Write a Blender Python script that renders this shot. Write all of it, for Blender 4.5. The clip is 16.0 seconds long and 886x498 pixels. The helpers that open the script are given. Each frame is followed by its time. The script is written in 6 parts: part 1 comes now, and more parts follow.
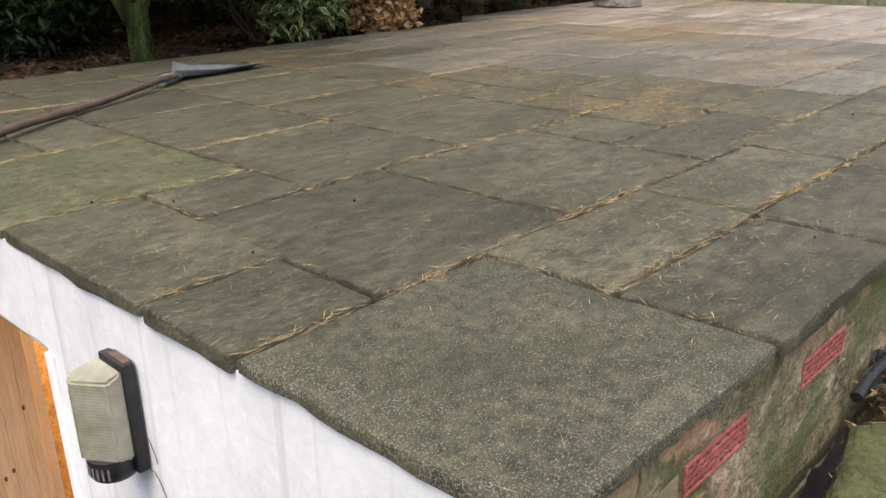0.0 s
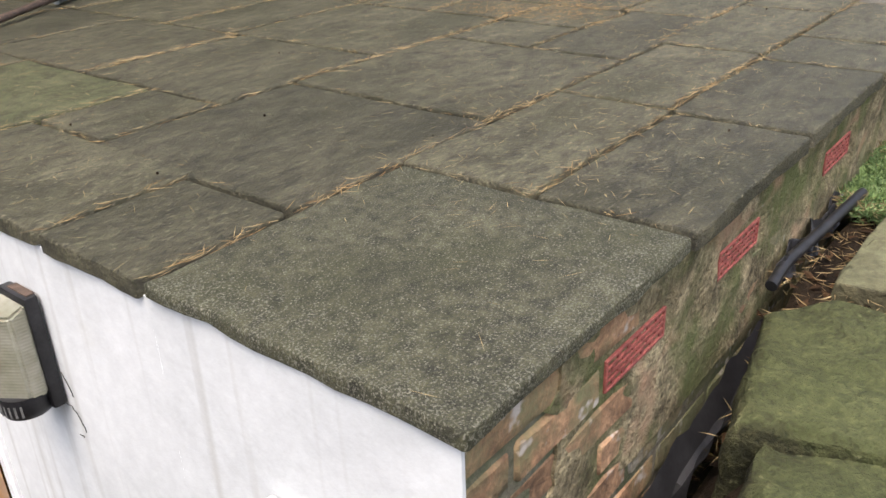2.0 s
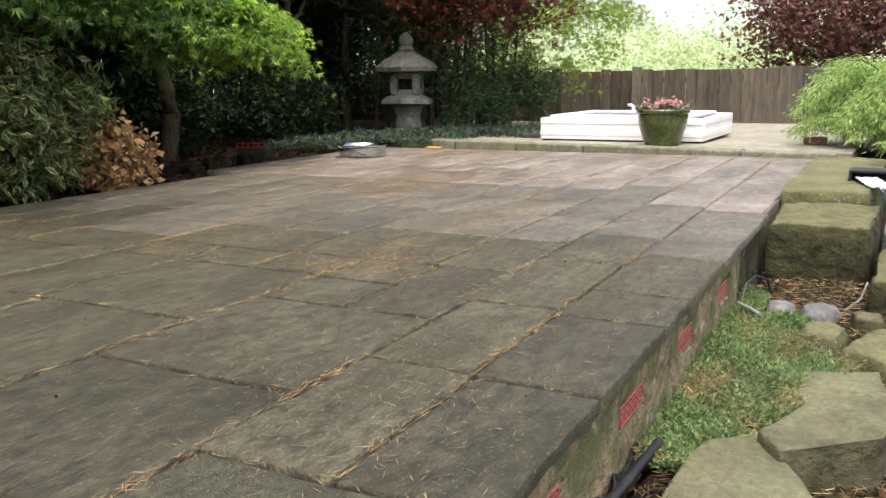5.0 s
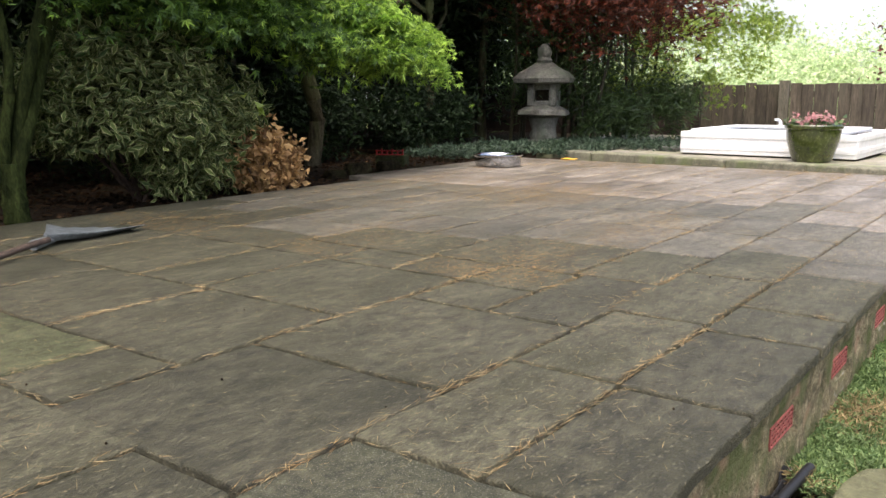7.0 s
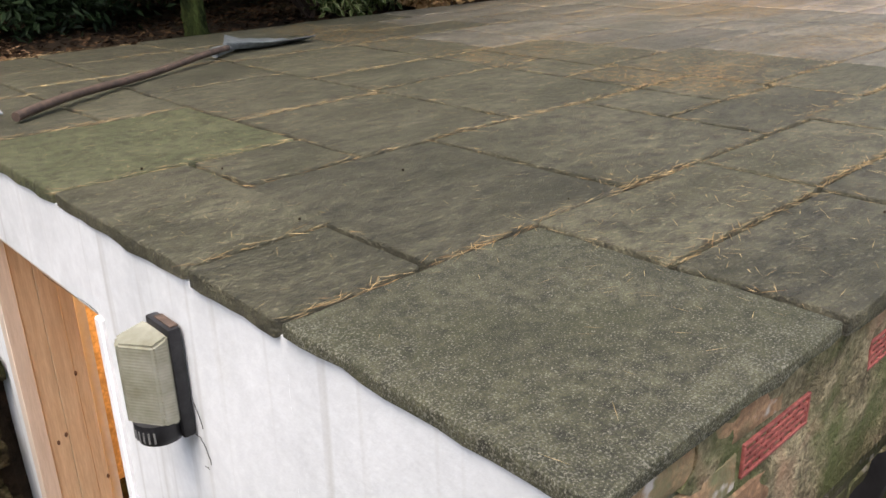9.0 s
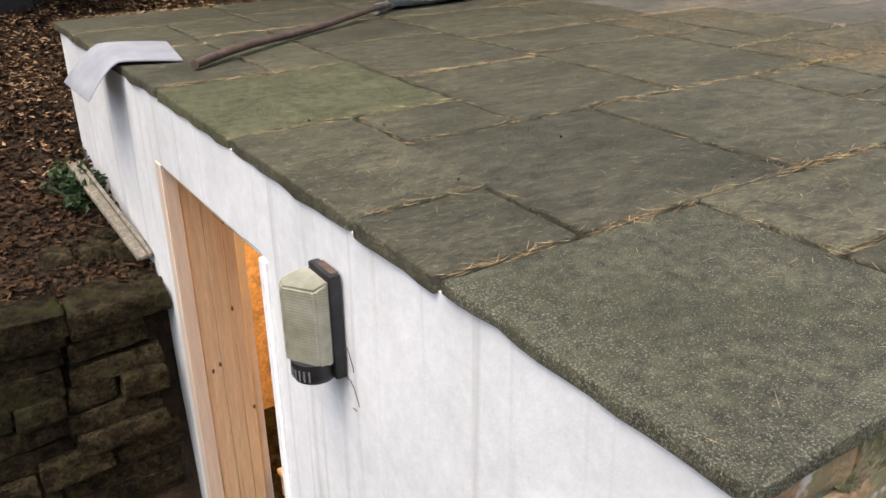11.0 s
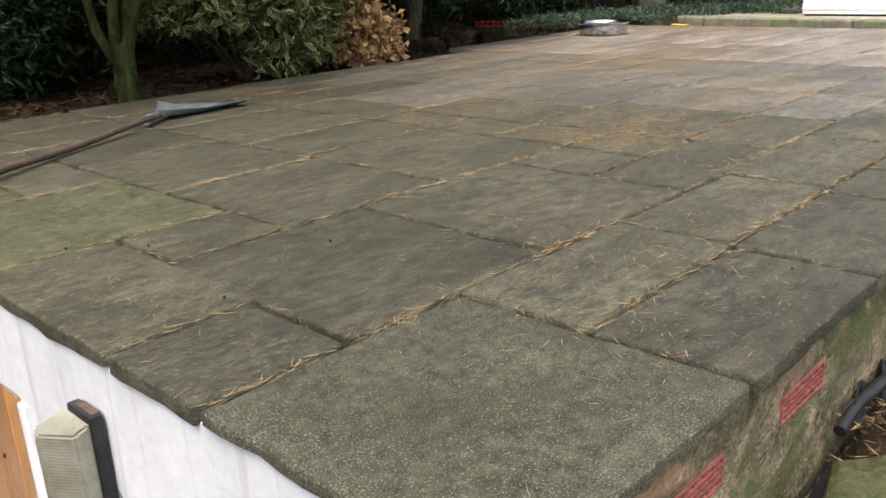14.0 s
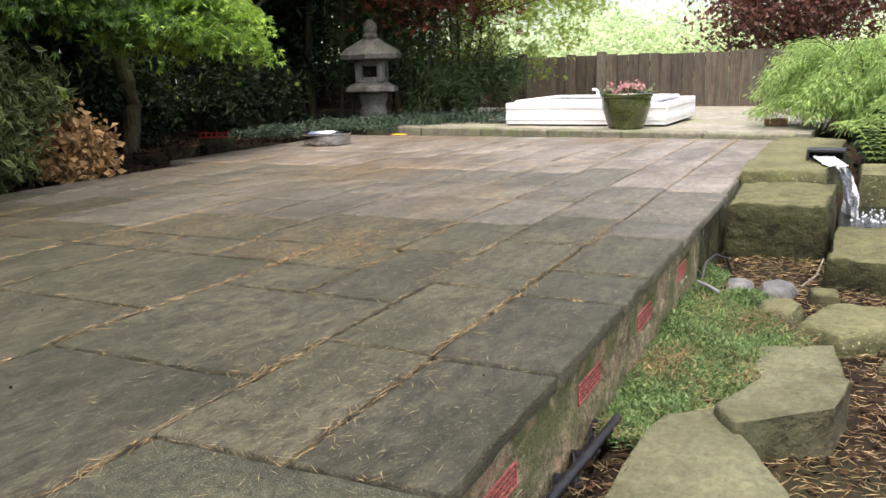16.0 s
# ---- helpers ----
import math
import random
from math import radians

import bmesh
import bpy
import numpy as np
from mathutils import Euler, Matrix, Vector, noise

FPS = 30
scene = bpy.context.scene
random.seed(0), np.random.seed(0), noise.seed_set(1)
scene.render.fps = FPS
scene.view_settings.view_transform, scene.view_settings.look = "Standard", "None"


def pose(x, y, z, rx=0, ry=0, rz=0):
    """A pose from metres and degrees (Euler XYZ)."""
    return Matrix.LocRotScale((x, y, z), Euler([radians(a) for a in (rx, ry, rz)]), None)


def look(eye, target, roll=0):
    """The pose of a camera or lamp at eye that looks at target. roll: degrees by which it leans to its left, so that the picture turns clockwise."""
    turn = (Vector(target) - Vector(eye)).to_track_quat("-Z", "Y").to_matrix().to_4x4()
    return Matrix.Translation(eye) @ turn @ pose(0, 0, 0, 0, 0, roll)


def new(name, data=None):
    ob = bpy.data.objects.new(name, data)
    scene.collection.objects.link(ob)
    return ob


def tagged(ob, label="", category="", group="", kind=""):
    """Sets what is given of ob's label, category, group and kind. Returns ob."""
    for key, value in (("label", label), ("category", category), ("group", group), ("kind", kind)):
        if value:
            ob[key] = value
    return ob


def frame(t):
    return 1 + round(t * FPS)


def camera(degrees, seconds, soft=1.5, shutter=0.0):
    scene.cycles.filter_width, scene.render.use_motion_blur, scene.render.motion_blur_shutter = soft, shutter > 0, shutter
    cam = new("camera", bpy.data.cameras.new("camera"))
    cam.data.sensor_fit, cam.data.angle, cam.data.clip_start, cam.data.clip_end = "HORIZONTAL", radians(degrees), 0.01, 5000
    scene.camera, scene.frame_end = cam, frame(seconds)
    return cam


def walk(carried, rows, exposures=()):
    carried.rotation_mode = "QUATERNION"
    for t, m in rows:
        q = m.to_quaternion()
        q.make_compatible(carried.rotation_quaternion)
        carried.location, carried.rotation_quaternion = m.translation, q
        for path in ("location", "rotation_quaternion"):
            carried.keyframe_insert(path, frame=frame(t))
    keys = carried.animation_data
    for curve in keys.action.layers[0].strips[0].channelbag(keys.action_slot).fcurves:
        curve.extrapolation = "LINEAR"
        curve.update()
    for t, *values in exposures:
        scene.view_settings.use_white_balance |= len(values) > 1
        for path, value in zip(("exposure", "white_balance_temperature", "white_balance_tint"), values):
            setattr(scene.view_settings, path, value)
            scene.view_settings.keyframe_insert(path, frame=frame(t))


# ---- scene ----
cam = camera(55.6, 16.0)
PATH = [
    (0, (-0.6, -0.438, 0.598), (0.746, 0.868, -0.097), -1.2),
    (0.5, (-0.602, -0.423, 0.581), (0.719, 0.884, -0.158), -1.4),
    (1, (-0.594, -0.421, 0.565), (0.71, 0.868, -0.234), -2.0),
    (1.5, (-0.58, -0.425, 0.55), (0.732, 0.813, -0.314), -2.7),
    (2, (-0.562, -0.439, 0.565), (0.83, 0.699, -0.31), -2.3),
    (2.5, (-0.533, -0.467, 0.611), (1.012, 0.549, -0.152), -0.7),
    (3, (-0.507, -0.486, 0.638), (1.14, 0.478, 0.037), -0.3),
    (3.5, (-0.486, -0.508, 0.652), (1.228, 0.402, 0.165), -0.8),
    (6, (-0.514, -0.497, 0.677), (1.196, 0.487, 0.346), 0.1),
    (6.5, (-0.542, -0.486, 0.674), (1.104, 0.599, 0.34), 0.1),
    (7, (-0.552, -0.477, 0.667), (1.025, 0.699, 0.302), -0.2),
    (7.5, (-0.56, -0.461, 0.654), (0.94, 0.799, 0.252), -0.4),
    (8, (-0.555, -0.444, 0.637), (0.889, 0.863, 0.179), -0.7),
    (8.5, (-0.576, -0.433, 0.598), (0.78, 0.923, 0.028), -1.2),
    (9, (-0.583, -0.416, 0.561), (0.671, 0.959, -0.172), -1.5),
    (9.5, (-0.593, -0.407, 0.543), (0.559, 0.975, -0.331), -1.5),
    (10, (-0.614, -0.404, 0.55), (0.399, 1.07, -0.344), -1.6),
    (12.5, (-0.631, -0.402, 0.594), (0.37, 1.187, -0.093), -1.2),
    (13, (-0.603, -0.411, 0.593), (0.474, 1.132, -0.086), -2.1),
    (13.5, (-0.579, -0.441, 0.603), (0.632, 1.004, -0.064), -2.5),
    (14, (-0.546, -0.458, 0.614), (0.819, 0.859, -0.019), -2.5),
    (14.5, (-0.524, -0.489, 0.63), (0.965, 0.706, 0.036), -2.5),
    (15, (-0.498, -0.514, 0.642), (1.109, 0.555, 0.117), -2.7),
    (15.5, (-0.487, -0.535, 0.65), (1.216, 0.41, 0.194), -2.6),
    (16, (-0.487, -0.54, 0.66), (1.27, 0.317, 0.238), -1.6),
]
walk(cam, [(t, look(eye, target, roll)) for t, eye, target, roll in PATH], [(0.0, 1.4, 6250, 11), (8.3, 1.4, 6250, 11), (9.5, 1.26, 6250, 11), (10.2, 1.28, 6250, 11), (12.5, 1.34, 6250, 11), (14.0, 1.4, 6250, 11), (16.0, 1.46, 6250, 11)])

# ---- world, sun, exposure ----
world = bpy.data.worlds.new("sky")
scene.world = world
world.use_nodes = True
wn = world.node_tree.nodes
sky = wn.new("ShaderNodeTexSky")
sky.sky_type = "NISHITA"
sky.sun_disc = False
sky.sun_elevation = radians(70)
sky.sun_rotation = radians(246)
sky.air_density = 1.0
sky.dust_density = 8.0
sky.ozone_density = 0.6
world.node_tree.links.new(sky.outputs[0], wn["Background"].inputs[0])
wn["Background"].inputs[1].default_value = 0.15

sun_data = bpy.data.lights.new("sun", "SUN")
sun_data.energy = 0.4
sun_data.angle = radians(60)
sun_data.color = (1.0, 0.97, 0.92)
sun = new("sun", sun_data)
sun.matrix_world = look((-5, -3, 20), (1, 1, 0))


# ---- materials ----
def ramp(nt, fac, stops):
    node = nt.nodes.new("ShaderNodeValToRGB")
    while len(node.color_ramp.elements) < len(stops):
        node.color_ramp.elements.new(0.5)
    for e, (p, c) in zip(node.color_ramp.elements, stops):
        e.position, e.color = p, (*c, 1)
    nt.links.new(fac, node.inputs[0])
    return node.outputs[0]


def noise_node(nt, vec, scale, detail=6.0, rough=0.6):
    node = nt.nodes.new("ShaderNodeTexNoise")
    node.inputs["Scale"].default_value = scale
    node.inputs["Detail"].default_value = detail
    node.inputs["Roughness"].default_value = rough
    nt.links.new(vec, node.inputs["Vector"])
    return node.outputs[0]


def mix(nt, fac, a, b, mode="MIX"):
    node = nt.nodes.new("ShaderNodeMix")
    node.data_type, node.blend_type = "RGBA", mode
    for value, socket in ((fac, node.inputs[0]), (a, node.inputs[6]), (b, node.inputs[7])):
        if isinstance(value, (int, float)):
            socket.default_value = value
        elif isinstance(value, tuple):
            socket.default_value = (*value, 1)
        else:
            nt.links.new(value, socket)
    return node.outputs[2]


def material(name, dark, light, scale=8.0, fine=60.0, rough=0.8, bump=0.3, depth=0.004, patch=None, patch_scale=3.0, patch_at=(0.5, 0.65),
             specks=None, speck_scale=260.0, speck_at=(0.72, 0.8), vary=0.0, island=0.0, metal=0.0, coat=0.0, stretch=None, spec=0.5, streak=None, grain=0.75, low=0.55, high=1.4, lit_top=None, worn=None):
    """A rough natural surface: two scales of noise between two colours, an optional patch colour (moss, stain) and specks."""
    m = bpy.data.materials.new(name)
    m.use_nodes = True
    nt = m.node_tree
    bsdf = nt.nodes["Principled BSDF"]
    geo = nt.nodes.new("ShaderNodeNewGeometry")
    vec = geo.outputs["Position"]
    if stretch:
        mp = nt.nodes.new("ShaderNodeMapping")
        mp.inputs["Scale"].default_value = stretch
        nt.links.new(vec, mp.inputs[0])
        vec = mp.outputs[0]
    big = noise_node(nt, vec, scale)
    small = noise_node(nt, vec, fine, 4.0, 0.7)
    mid = tuple((a + b) / 2 for a, b in zip(dark, light))
    col = ramp(nt, big, [(0.3, dark), (0.5, mid), (0.72, light)])
    middle = noise_node(nt, vec, math.sqrt(scale * fine), 5.0, 0.65)
    col = mix(nt, grain, col, ramp(nt, middle, [(0.34, (low,) * 3), (0.66, (high,) * 3)]), "MULTIPLY")
    col = mix(nt, grain, col, ramp(nt, small, [(0.32, (low,) * 3), (0.68, (high,) * 3)]), "MULTIPLY")
    if patch:
        where = ramp(nt, noise_node(nt, vec, patch_scale, 8.0, 0.65), [(patch_at[0], (0, 0, 0)), (patch_at[1], (1, 1, 1))])
        col = mix(nt, where, col, patch)
    if streak:
        mp = nt.nodes.new("ShaderNodeMapping")
        mp.inputs["Scale"].default_value = (1, 34, 0.9)
        nt.links.new(geo.outputs["Position"], mp.inputs[0])
        where = ramp(nt, noise_node(nt, mp.outputs[0], 0.55, 2.0, 0.5), [(0.58, (0, 0, 0)), (0.74, (0.6, 0.6, 0.6))])
        col = mix(nt, where, col, streak)
    if specks:
        where = ramp(nt, noise_node(nt, vec, speck_scale, 2.0, 0.5), [(speck_at[0], (0, 0, 0)), (speck_at[1], (1, 1, 1))])
        col = mix(nt, where, col, specks)
    if worn:
        # the outer edges of the corner slab are rubbed down to the pale stone chips
        sep = nt.nodes.new("ShaderNodeSeparateXYZ")
        nt.links.new(geo.outputs["Position"], sep.inputs[0])
        near = nt.nodes.new("ShaderNodeMath")
        near.operation = "MINIMUM"
        nt.links.new(sep.outputs[0], near.inputs[0])
        nt.links.new(sep.outputs[1], near.inputs[1])
        band = nt.nodes.new("ShaderNodeMapRange")
        band.inputs["From Min"].default_value = 0.15
        band.inputs["From Max"].default_value = 0.0
        band.inputs["To Max"].default_value = 0.12
        nt.links.new(near.outputs[0], band.inputs["Value"])
        lift = nt.nodes.new("ShaderNodeMath")
        lift.operation = "ADD"
        nt.links.new(band.outputs[0], lift.inputs[0])
        nt.links.new(noise_node(nt, vec, speck_scale * 0.8, 2.0, 0.5), lift.inputs[1])
        patchy = nt.nodes.new("ShaderNodeMath")
        patchy.operation = "MULTIPLY"
        nt.links.new(ramp(nt, lift.outputs[0], [(0.64, (0, 0, 0)), (0.74, (1, 1, 1))]), patchy.inputs[0])
        nt.links.new(ramp(nt, noise_node(nt, vec, 14, 4.0, 0.6), [(0.36, (0.15, 0.15, 0.15)), (0.6, (0.9, 0.9, 0.9))]), patchy.inputs[1])
        col = mix(nt, patchy.outputs[0], col, worn)
    if lit_top:
        # top light painted as paler colour on level stone, with a broken edge
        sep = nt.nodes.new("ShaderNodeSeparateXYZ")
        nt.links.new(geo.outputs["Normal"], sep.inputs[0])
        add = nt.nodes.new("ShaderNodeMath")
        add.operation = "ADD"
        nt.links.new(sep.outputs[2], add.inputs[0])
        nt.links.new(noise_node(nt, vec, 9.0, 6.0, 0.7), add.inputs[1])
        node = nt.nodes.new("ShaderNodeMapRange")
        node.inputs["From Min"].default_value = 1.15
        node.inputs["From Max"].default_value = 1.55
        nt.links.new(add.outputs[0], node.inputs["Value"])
        pale = mix(nt, 0.8, ramp(nt, big, [(0.3, tuple(c * 0.75 for c in lit_top)), (0.7, tuple(c * 1.25 for c in lit_top))]), ramp(nt, small, [(0.32, (low,) * 3), (0.68, (high,) * 3)]), "MULTIPLY")
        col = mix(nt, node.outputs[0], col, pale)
    if vary:
        info = nt.nodes.new("ShaderNodeObjectInfo")
        tone = ramp(nt, info.outputs["Random"], [(0.0, (1 - vary,) * 3), (1.0, (1 + vary,) * 3)])
        col = mix(nt, 1.0, col, tone, "MULTIPLY")
    if island:
        tone = ramp(nt, geo.outputs["Random Per Island"], [(0.0, (1 - island,) * 3), (1.0, (1 + island,) * 3)])
        col = mix(nt, 1.0, col, tone, "MULTIPLY")
    nt.links.new(col, bsdf.inputs["Base Color"])
    rr = ramp(nt, small, [(0.3, (max(rough - 0.12, 0.02),) * 3), (0.7, (min(rough + 0.1, 1),) * 3)])
    nt.links.new(rr, bsdf.inputs["Roughness"])
    bsdf.inputs["Metallic"].default_value = metal
    bsdf.inputs["Coat Weight"].default_value = coat
    bsdf.inputs["Specular IOR Level"].default_value = spec
    if bump:
        b = nt.nodes.new("ShaderNodeBump")
        b.inputs["Strength"].default_value = bump
        b.inputs["Distance"].default_value = depth
        both = nt.nodes.new("ShaderNodeMath")
        both.operation = "ADD"
        nt.links.new(big, both.inputs[0])
        nt.links.new(small, both.inputs[1])
        more = nt.nodes.new("ShaderNodeMath")
        more.operation = "ADD"
        nt.links.new(both.outputs[0], more.inputs[0])
        nt.links.new(middle, more.inputs[1])
        nt.links.new(more.outputs[0], b.inputs["Height"])
        nt.links.new(b.outputs[0], bsdf.inputs["Normal"])
    return m


def leaf_material(name, dark, light, rough=0.5, through_light=0.25, edge=None, spec=0.5):
    """Leaves: each island has its own tone between two colours, with some light passing through."""
    m = bpy.data.materials.new(name)
    m.use_nodes = True
    nt = m.node_tree
    bsdf = nt.nodes["Principled BSDF"]
    geo = nt.nodes.new("ShaderNodeNewGeometry")
    mid = tuple((a + b) / 2 for a, b in zip(dark, light))
    stops = [(0.0, dark), (0.55, mid), (1.0, light)]
    if edge:
        stops = [(0.0, dark), (0.45, mid), (0.72, light), (0.80, edge)]
    col = ramp(nt, geo.outputs["Random Per Island"], stops)
    tone = ramp(nt, noise_node(nt, geo.outputs["Position"], 9.0, 3.0), [(0.3, (0.7, 0.7, 0.7)), (0.7, (1.25, 1.25, 1.25))])
    col = mix(nt, 1.0, col, tone, "MULTIPLY")
    nt.links.new(col, bsdf.inputs["Base Color"])
    bsdf.inputs["Roughness"].default_value = rough
    bsdf.inputs["Specular IOR Level"].default_value = spec
    tr = nt.nodes.new("ShaderNodeBsdfTranslucent")
    nt.links.new(col, tr.inputs[0])
    ms = nt.nodes.new("ShaderNodeMixShader")
    ms.inputs[0].default_value = through_light
    nt.links.new(bsdf.outputs[0], ms.inputs[1])
    nt.links.new(tr.outputs[0], ms.inputs[2])
    nt.links.new(ms.outputs[0], nt.nodes["Material Output"].inputs[0])
    return m


M = {}
M["aggregate"] = material("aggregate_slab", (0.032, 0.033, 0.017), (0.076, 0.075, 0.043), 5, 230, 0.7, 1.0, 0.007,
                          patch=(0.039, 0.042, 0.016), patch_scale=3.0, patch_at=(0.45, 0.75), specks=(0.27, 0.26, 0.20), speck_scale=330, speck_at=(0.59, 0.72), grain=1.0, low=0.38, high=1.6, spec=0.35, worn=(0.20, 0.196, 0.155))
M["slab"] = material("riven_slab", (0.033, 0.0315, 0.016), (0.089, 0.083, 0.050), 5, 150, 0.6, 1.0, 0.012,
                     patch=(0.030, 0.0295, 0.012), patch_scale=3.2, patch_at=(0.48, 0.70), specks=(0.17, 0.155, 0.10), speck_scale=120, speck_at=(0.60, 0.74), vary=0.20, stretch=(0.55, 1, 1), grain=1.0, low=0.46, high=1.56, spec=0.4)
# the mid and far slabs have low-angle sky sheen mixed into their colour
M["slab_mid"] = material("part_sheen_slab", (0.055, 0.050, 0.036), (0.158, 0.144, 0.110), 5, 120, 0.5, 1.0, 0.012,
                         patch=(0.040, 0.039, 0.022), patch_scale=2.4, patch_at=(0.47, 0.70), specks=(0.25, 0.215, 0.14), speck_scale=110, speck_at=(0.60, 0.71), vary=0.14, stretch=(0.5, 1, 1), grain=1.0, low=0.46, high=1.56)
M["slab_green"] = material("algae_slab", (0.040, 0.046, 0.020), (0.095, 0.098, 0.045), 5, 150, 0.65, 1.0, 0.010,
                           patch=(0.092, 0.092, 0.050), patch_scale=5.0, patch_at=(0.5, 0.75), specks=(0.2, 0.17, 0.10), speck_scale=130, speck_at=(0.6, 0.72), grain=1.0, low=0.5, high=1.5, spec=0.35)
M["slab_far"] = material("sky_sheen_slab", (0.094, 0.083, 0.067), (0.280, 0.246, 0.208), 5, 90, 0.42, 1.0, 0.010,
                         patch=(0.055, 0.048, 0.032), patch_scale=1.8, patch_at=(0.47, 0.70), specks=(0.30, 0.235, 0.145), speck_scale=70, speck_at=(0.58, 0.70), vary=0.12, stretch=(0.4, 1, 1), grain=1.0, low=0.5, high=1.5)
M["bed"] = material("joint_mortar", (0.010, 0.009, 0.006), (0.035, 0.028, 0.018), 20, 90, 0.95, 0.5, 0.006, spec=0.1)
M["render"] = material("white_painted_render", (0.575, 0.592, 0.588), (0.69, 0.705, 0.70), 2.5, 40, 0.7, 0.2, 0.004,
                       patch=(0.56, 0.565, 0.53), patch_scale=2.2, patch_at=(0.58, 0.85), streak=(0.36, 0.35, 0.31), grain=0.08, spec=0.3)
M["brick"] = material("weathered_brick", (0.17, 0.095, 0.048), (0.37, 0.225, 0.125), 14, 90, 0.9, 0.6, 0.006,
                      patch=(0.150, 0.150, 0.072), patch_scale=6.0, patch_at=(0.46, 0.64), specks=(0.42, 0.38, 0.33), speck_scale=26, speck_at=(0.62, 0.72), vary=0.25)
M["brick_algae"] = material("algae_covered_brick", (0.115, 0.094, 0.048), (0.29, 0.225, 0.13), 10, 90, 0.92, 0.8, 0.008,
                            patch=(0.135, 0.140, 0.066), patch_scale=4.5, patch_at=(0.38, 0.58), specks=(0.30, 0.28, 0.23), speck_scale=24, speck_at=(0.60, 0.70), vary=0.22)
M["mortar"] = material("algae_mortar", (0.09, 0.085, 0.05), (0.22, 0.20, 0.15), 9, 80, 0.95, 0.7, 0.008,
                       patch=(0.08, 0.095, 0.04), patch_scale=4.0, patch_at=(0.45, 0.62), specks=(0.45, 0.43, 0.38), speck_scale=15, speck_at=(0.66, 0.74))
M["skim"] = material("algae_mortar_skim", (0.138, 0.116, 0.064), (0.33, 0.278, 0.172), 7, 90, 0.95, 1.0, 0.012,
                      patch=(0.118, 0.132, 0.052), patch_scale=5.0, patch_at=(0.46, 0.62), specks=(0.36, 0.24, 0.15), speck_scale=7, speck_at=(0.60, 0.72), grain=1.0, low=0.45, high=1.5, spec=0.2)
M["red_clay"] = material("red_clay", (0.22, 0.052, 0.042), (0.33, 0.10, 0.08), 20, 120, 0.75, 0.25, 0.002)
M["red_dark"] = material("red_clay_shadow_slot", (0.16, 0.02, 0.016), (0.25, 0.035, 0.028), 20, 120, 0.9, 0.2, 0.002)
M["black"] = material("black_plastic", (0.010, 0.010, 0.011), (0.024, 0.024, 0.026), 12, 90, 0.45, 0.1, 0.002, spec=0.35)
M["grey_plastic"] = material("grey_plastic", (0.38, 0.385, 0.39), (0.48, 0.485, 0.49), 12, 90, 0.5, 0.1, 0.002, grain=0.12)
M["label_grey"] = material("label_grey", (0.16, 0.17, 0.18), (0.22, 0.23, 0.24), 30, 150, 0.5, 0.0)
M["white_plastic"] = material("white_plastic", (0.72, 0.74, 0.78), (0.84, 0.85, 0.87), 6, 60, 0.42, 0.08, 0.002, grain=0.12)
M["sheet"] = material("dull_plastic_sheet", (0.20, 0.21, 0.23), (0.29, 0.30, 0.32), 6, 60, 0.5, 0.08, 0.002, grain=0.15)
M["white_panel"] = material("white_panel", (0.74, 0.74, 0.74), (0.87, 0.87, 0.86), 4, 40, 0.45, 0.06, 0.002, grain=0.12)
M["pine"] = material("raw_pine", (0.42, 0.295, 0.172), (0.56, 0.415, 0.262), 5, 40, 0.7, 0.15, 0.002, stretch=(14, 14, 0.8), grain=0.2,
                     patch=(0.30, 0.15, 0.06), patch_scale=2.0, patch_at=(0.66, 0.8), vary=0.08)
M["pine_pale"] = material("pale_pine", (0.47, 0.38, 0.29), (0.57, 0.48, 0.38), 5, 40, 0.7, 0.15, 0.002, stretch=(14, 14, 0.8), grain=0.15)
M["knot"] = material("pine_knot", (0.05, 0.025, 0.012), (0.12, 0.06, 0.03), 60, 200, 0.8, 0.2, 0.001)
M["warm_wall"] = material("warm_inner_wall", (0.55, 0.36, 0.17), (0.68, 0.47, 0.25), 4, 50, 0.85, 0.2, 0.003)
M["yellow"] = material("yellow_plastic", (0.62, 0.36, 0.03), (0.75, 0.46, 0.05), 8, 60, 0.5, 0.1, 0.002)
M["steel"] = material("brushed_steel", (0.40, 0.41, 0.42), (0.58, 0.59, 0.60), 12, 200, 0.13, 0.08, 0.001, metal=1.0)
M["blade"] = material("worn_grey_metal", (0.11, 0.125, 0.125), (0.25, 0.27, 0.275), 9, 90, 0.5, 0.25, 0.002, metal=0.2)
M["handle"] = material("old_brown_handle", (0.035, 0.021, 0.014), (0.10, 0.066, 0.046), 25, 120, 0.75, 0.4, 0.002)
# these four stones carry painted top light on their level faces
M["moss_stone"] = material("mossy_sandstone", (0.040, 0.040, 0.019), (0.12, 0.114, 0.062), 3.5, 45, 0.9, 1.0, 0.014, lit_top=(0.145, 0.142, 0.070), grain=1.0, low=0.6, high=1.35, spec=0.2,
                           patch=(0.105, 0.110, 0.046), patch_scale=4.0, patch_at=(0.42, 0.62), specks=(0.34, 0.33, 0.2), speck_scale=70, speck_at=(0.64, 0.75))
M["moss_dark"] = material("dark_mossy_sandstone", (0.018, 0.018, 0.008), (0.070, 0.066, 0.031), 3.5, 45, 0.9, 1.0, 0.014, lit_top=(0.125, 0.123, 0.058), grain=1.0, low=0.6, high=1.35, spec=0.2,
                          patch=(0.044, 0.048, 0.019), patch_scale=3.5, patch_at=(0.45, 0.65))
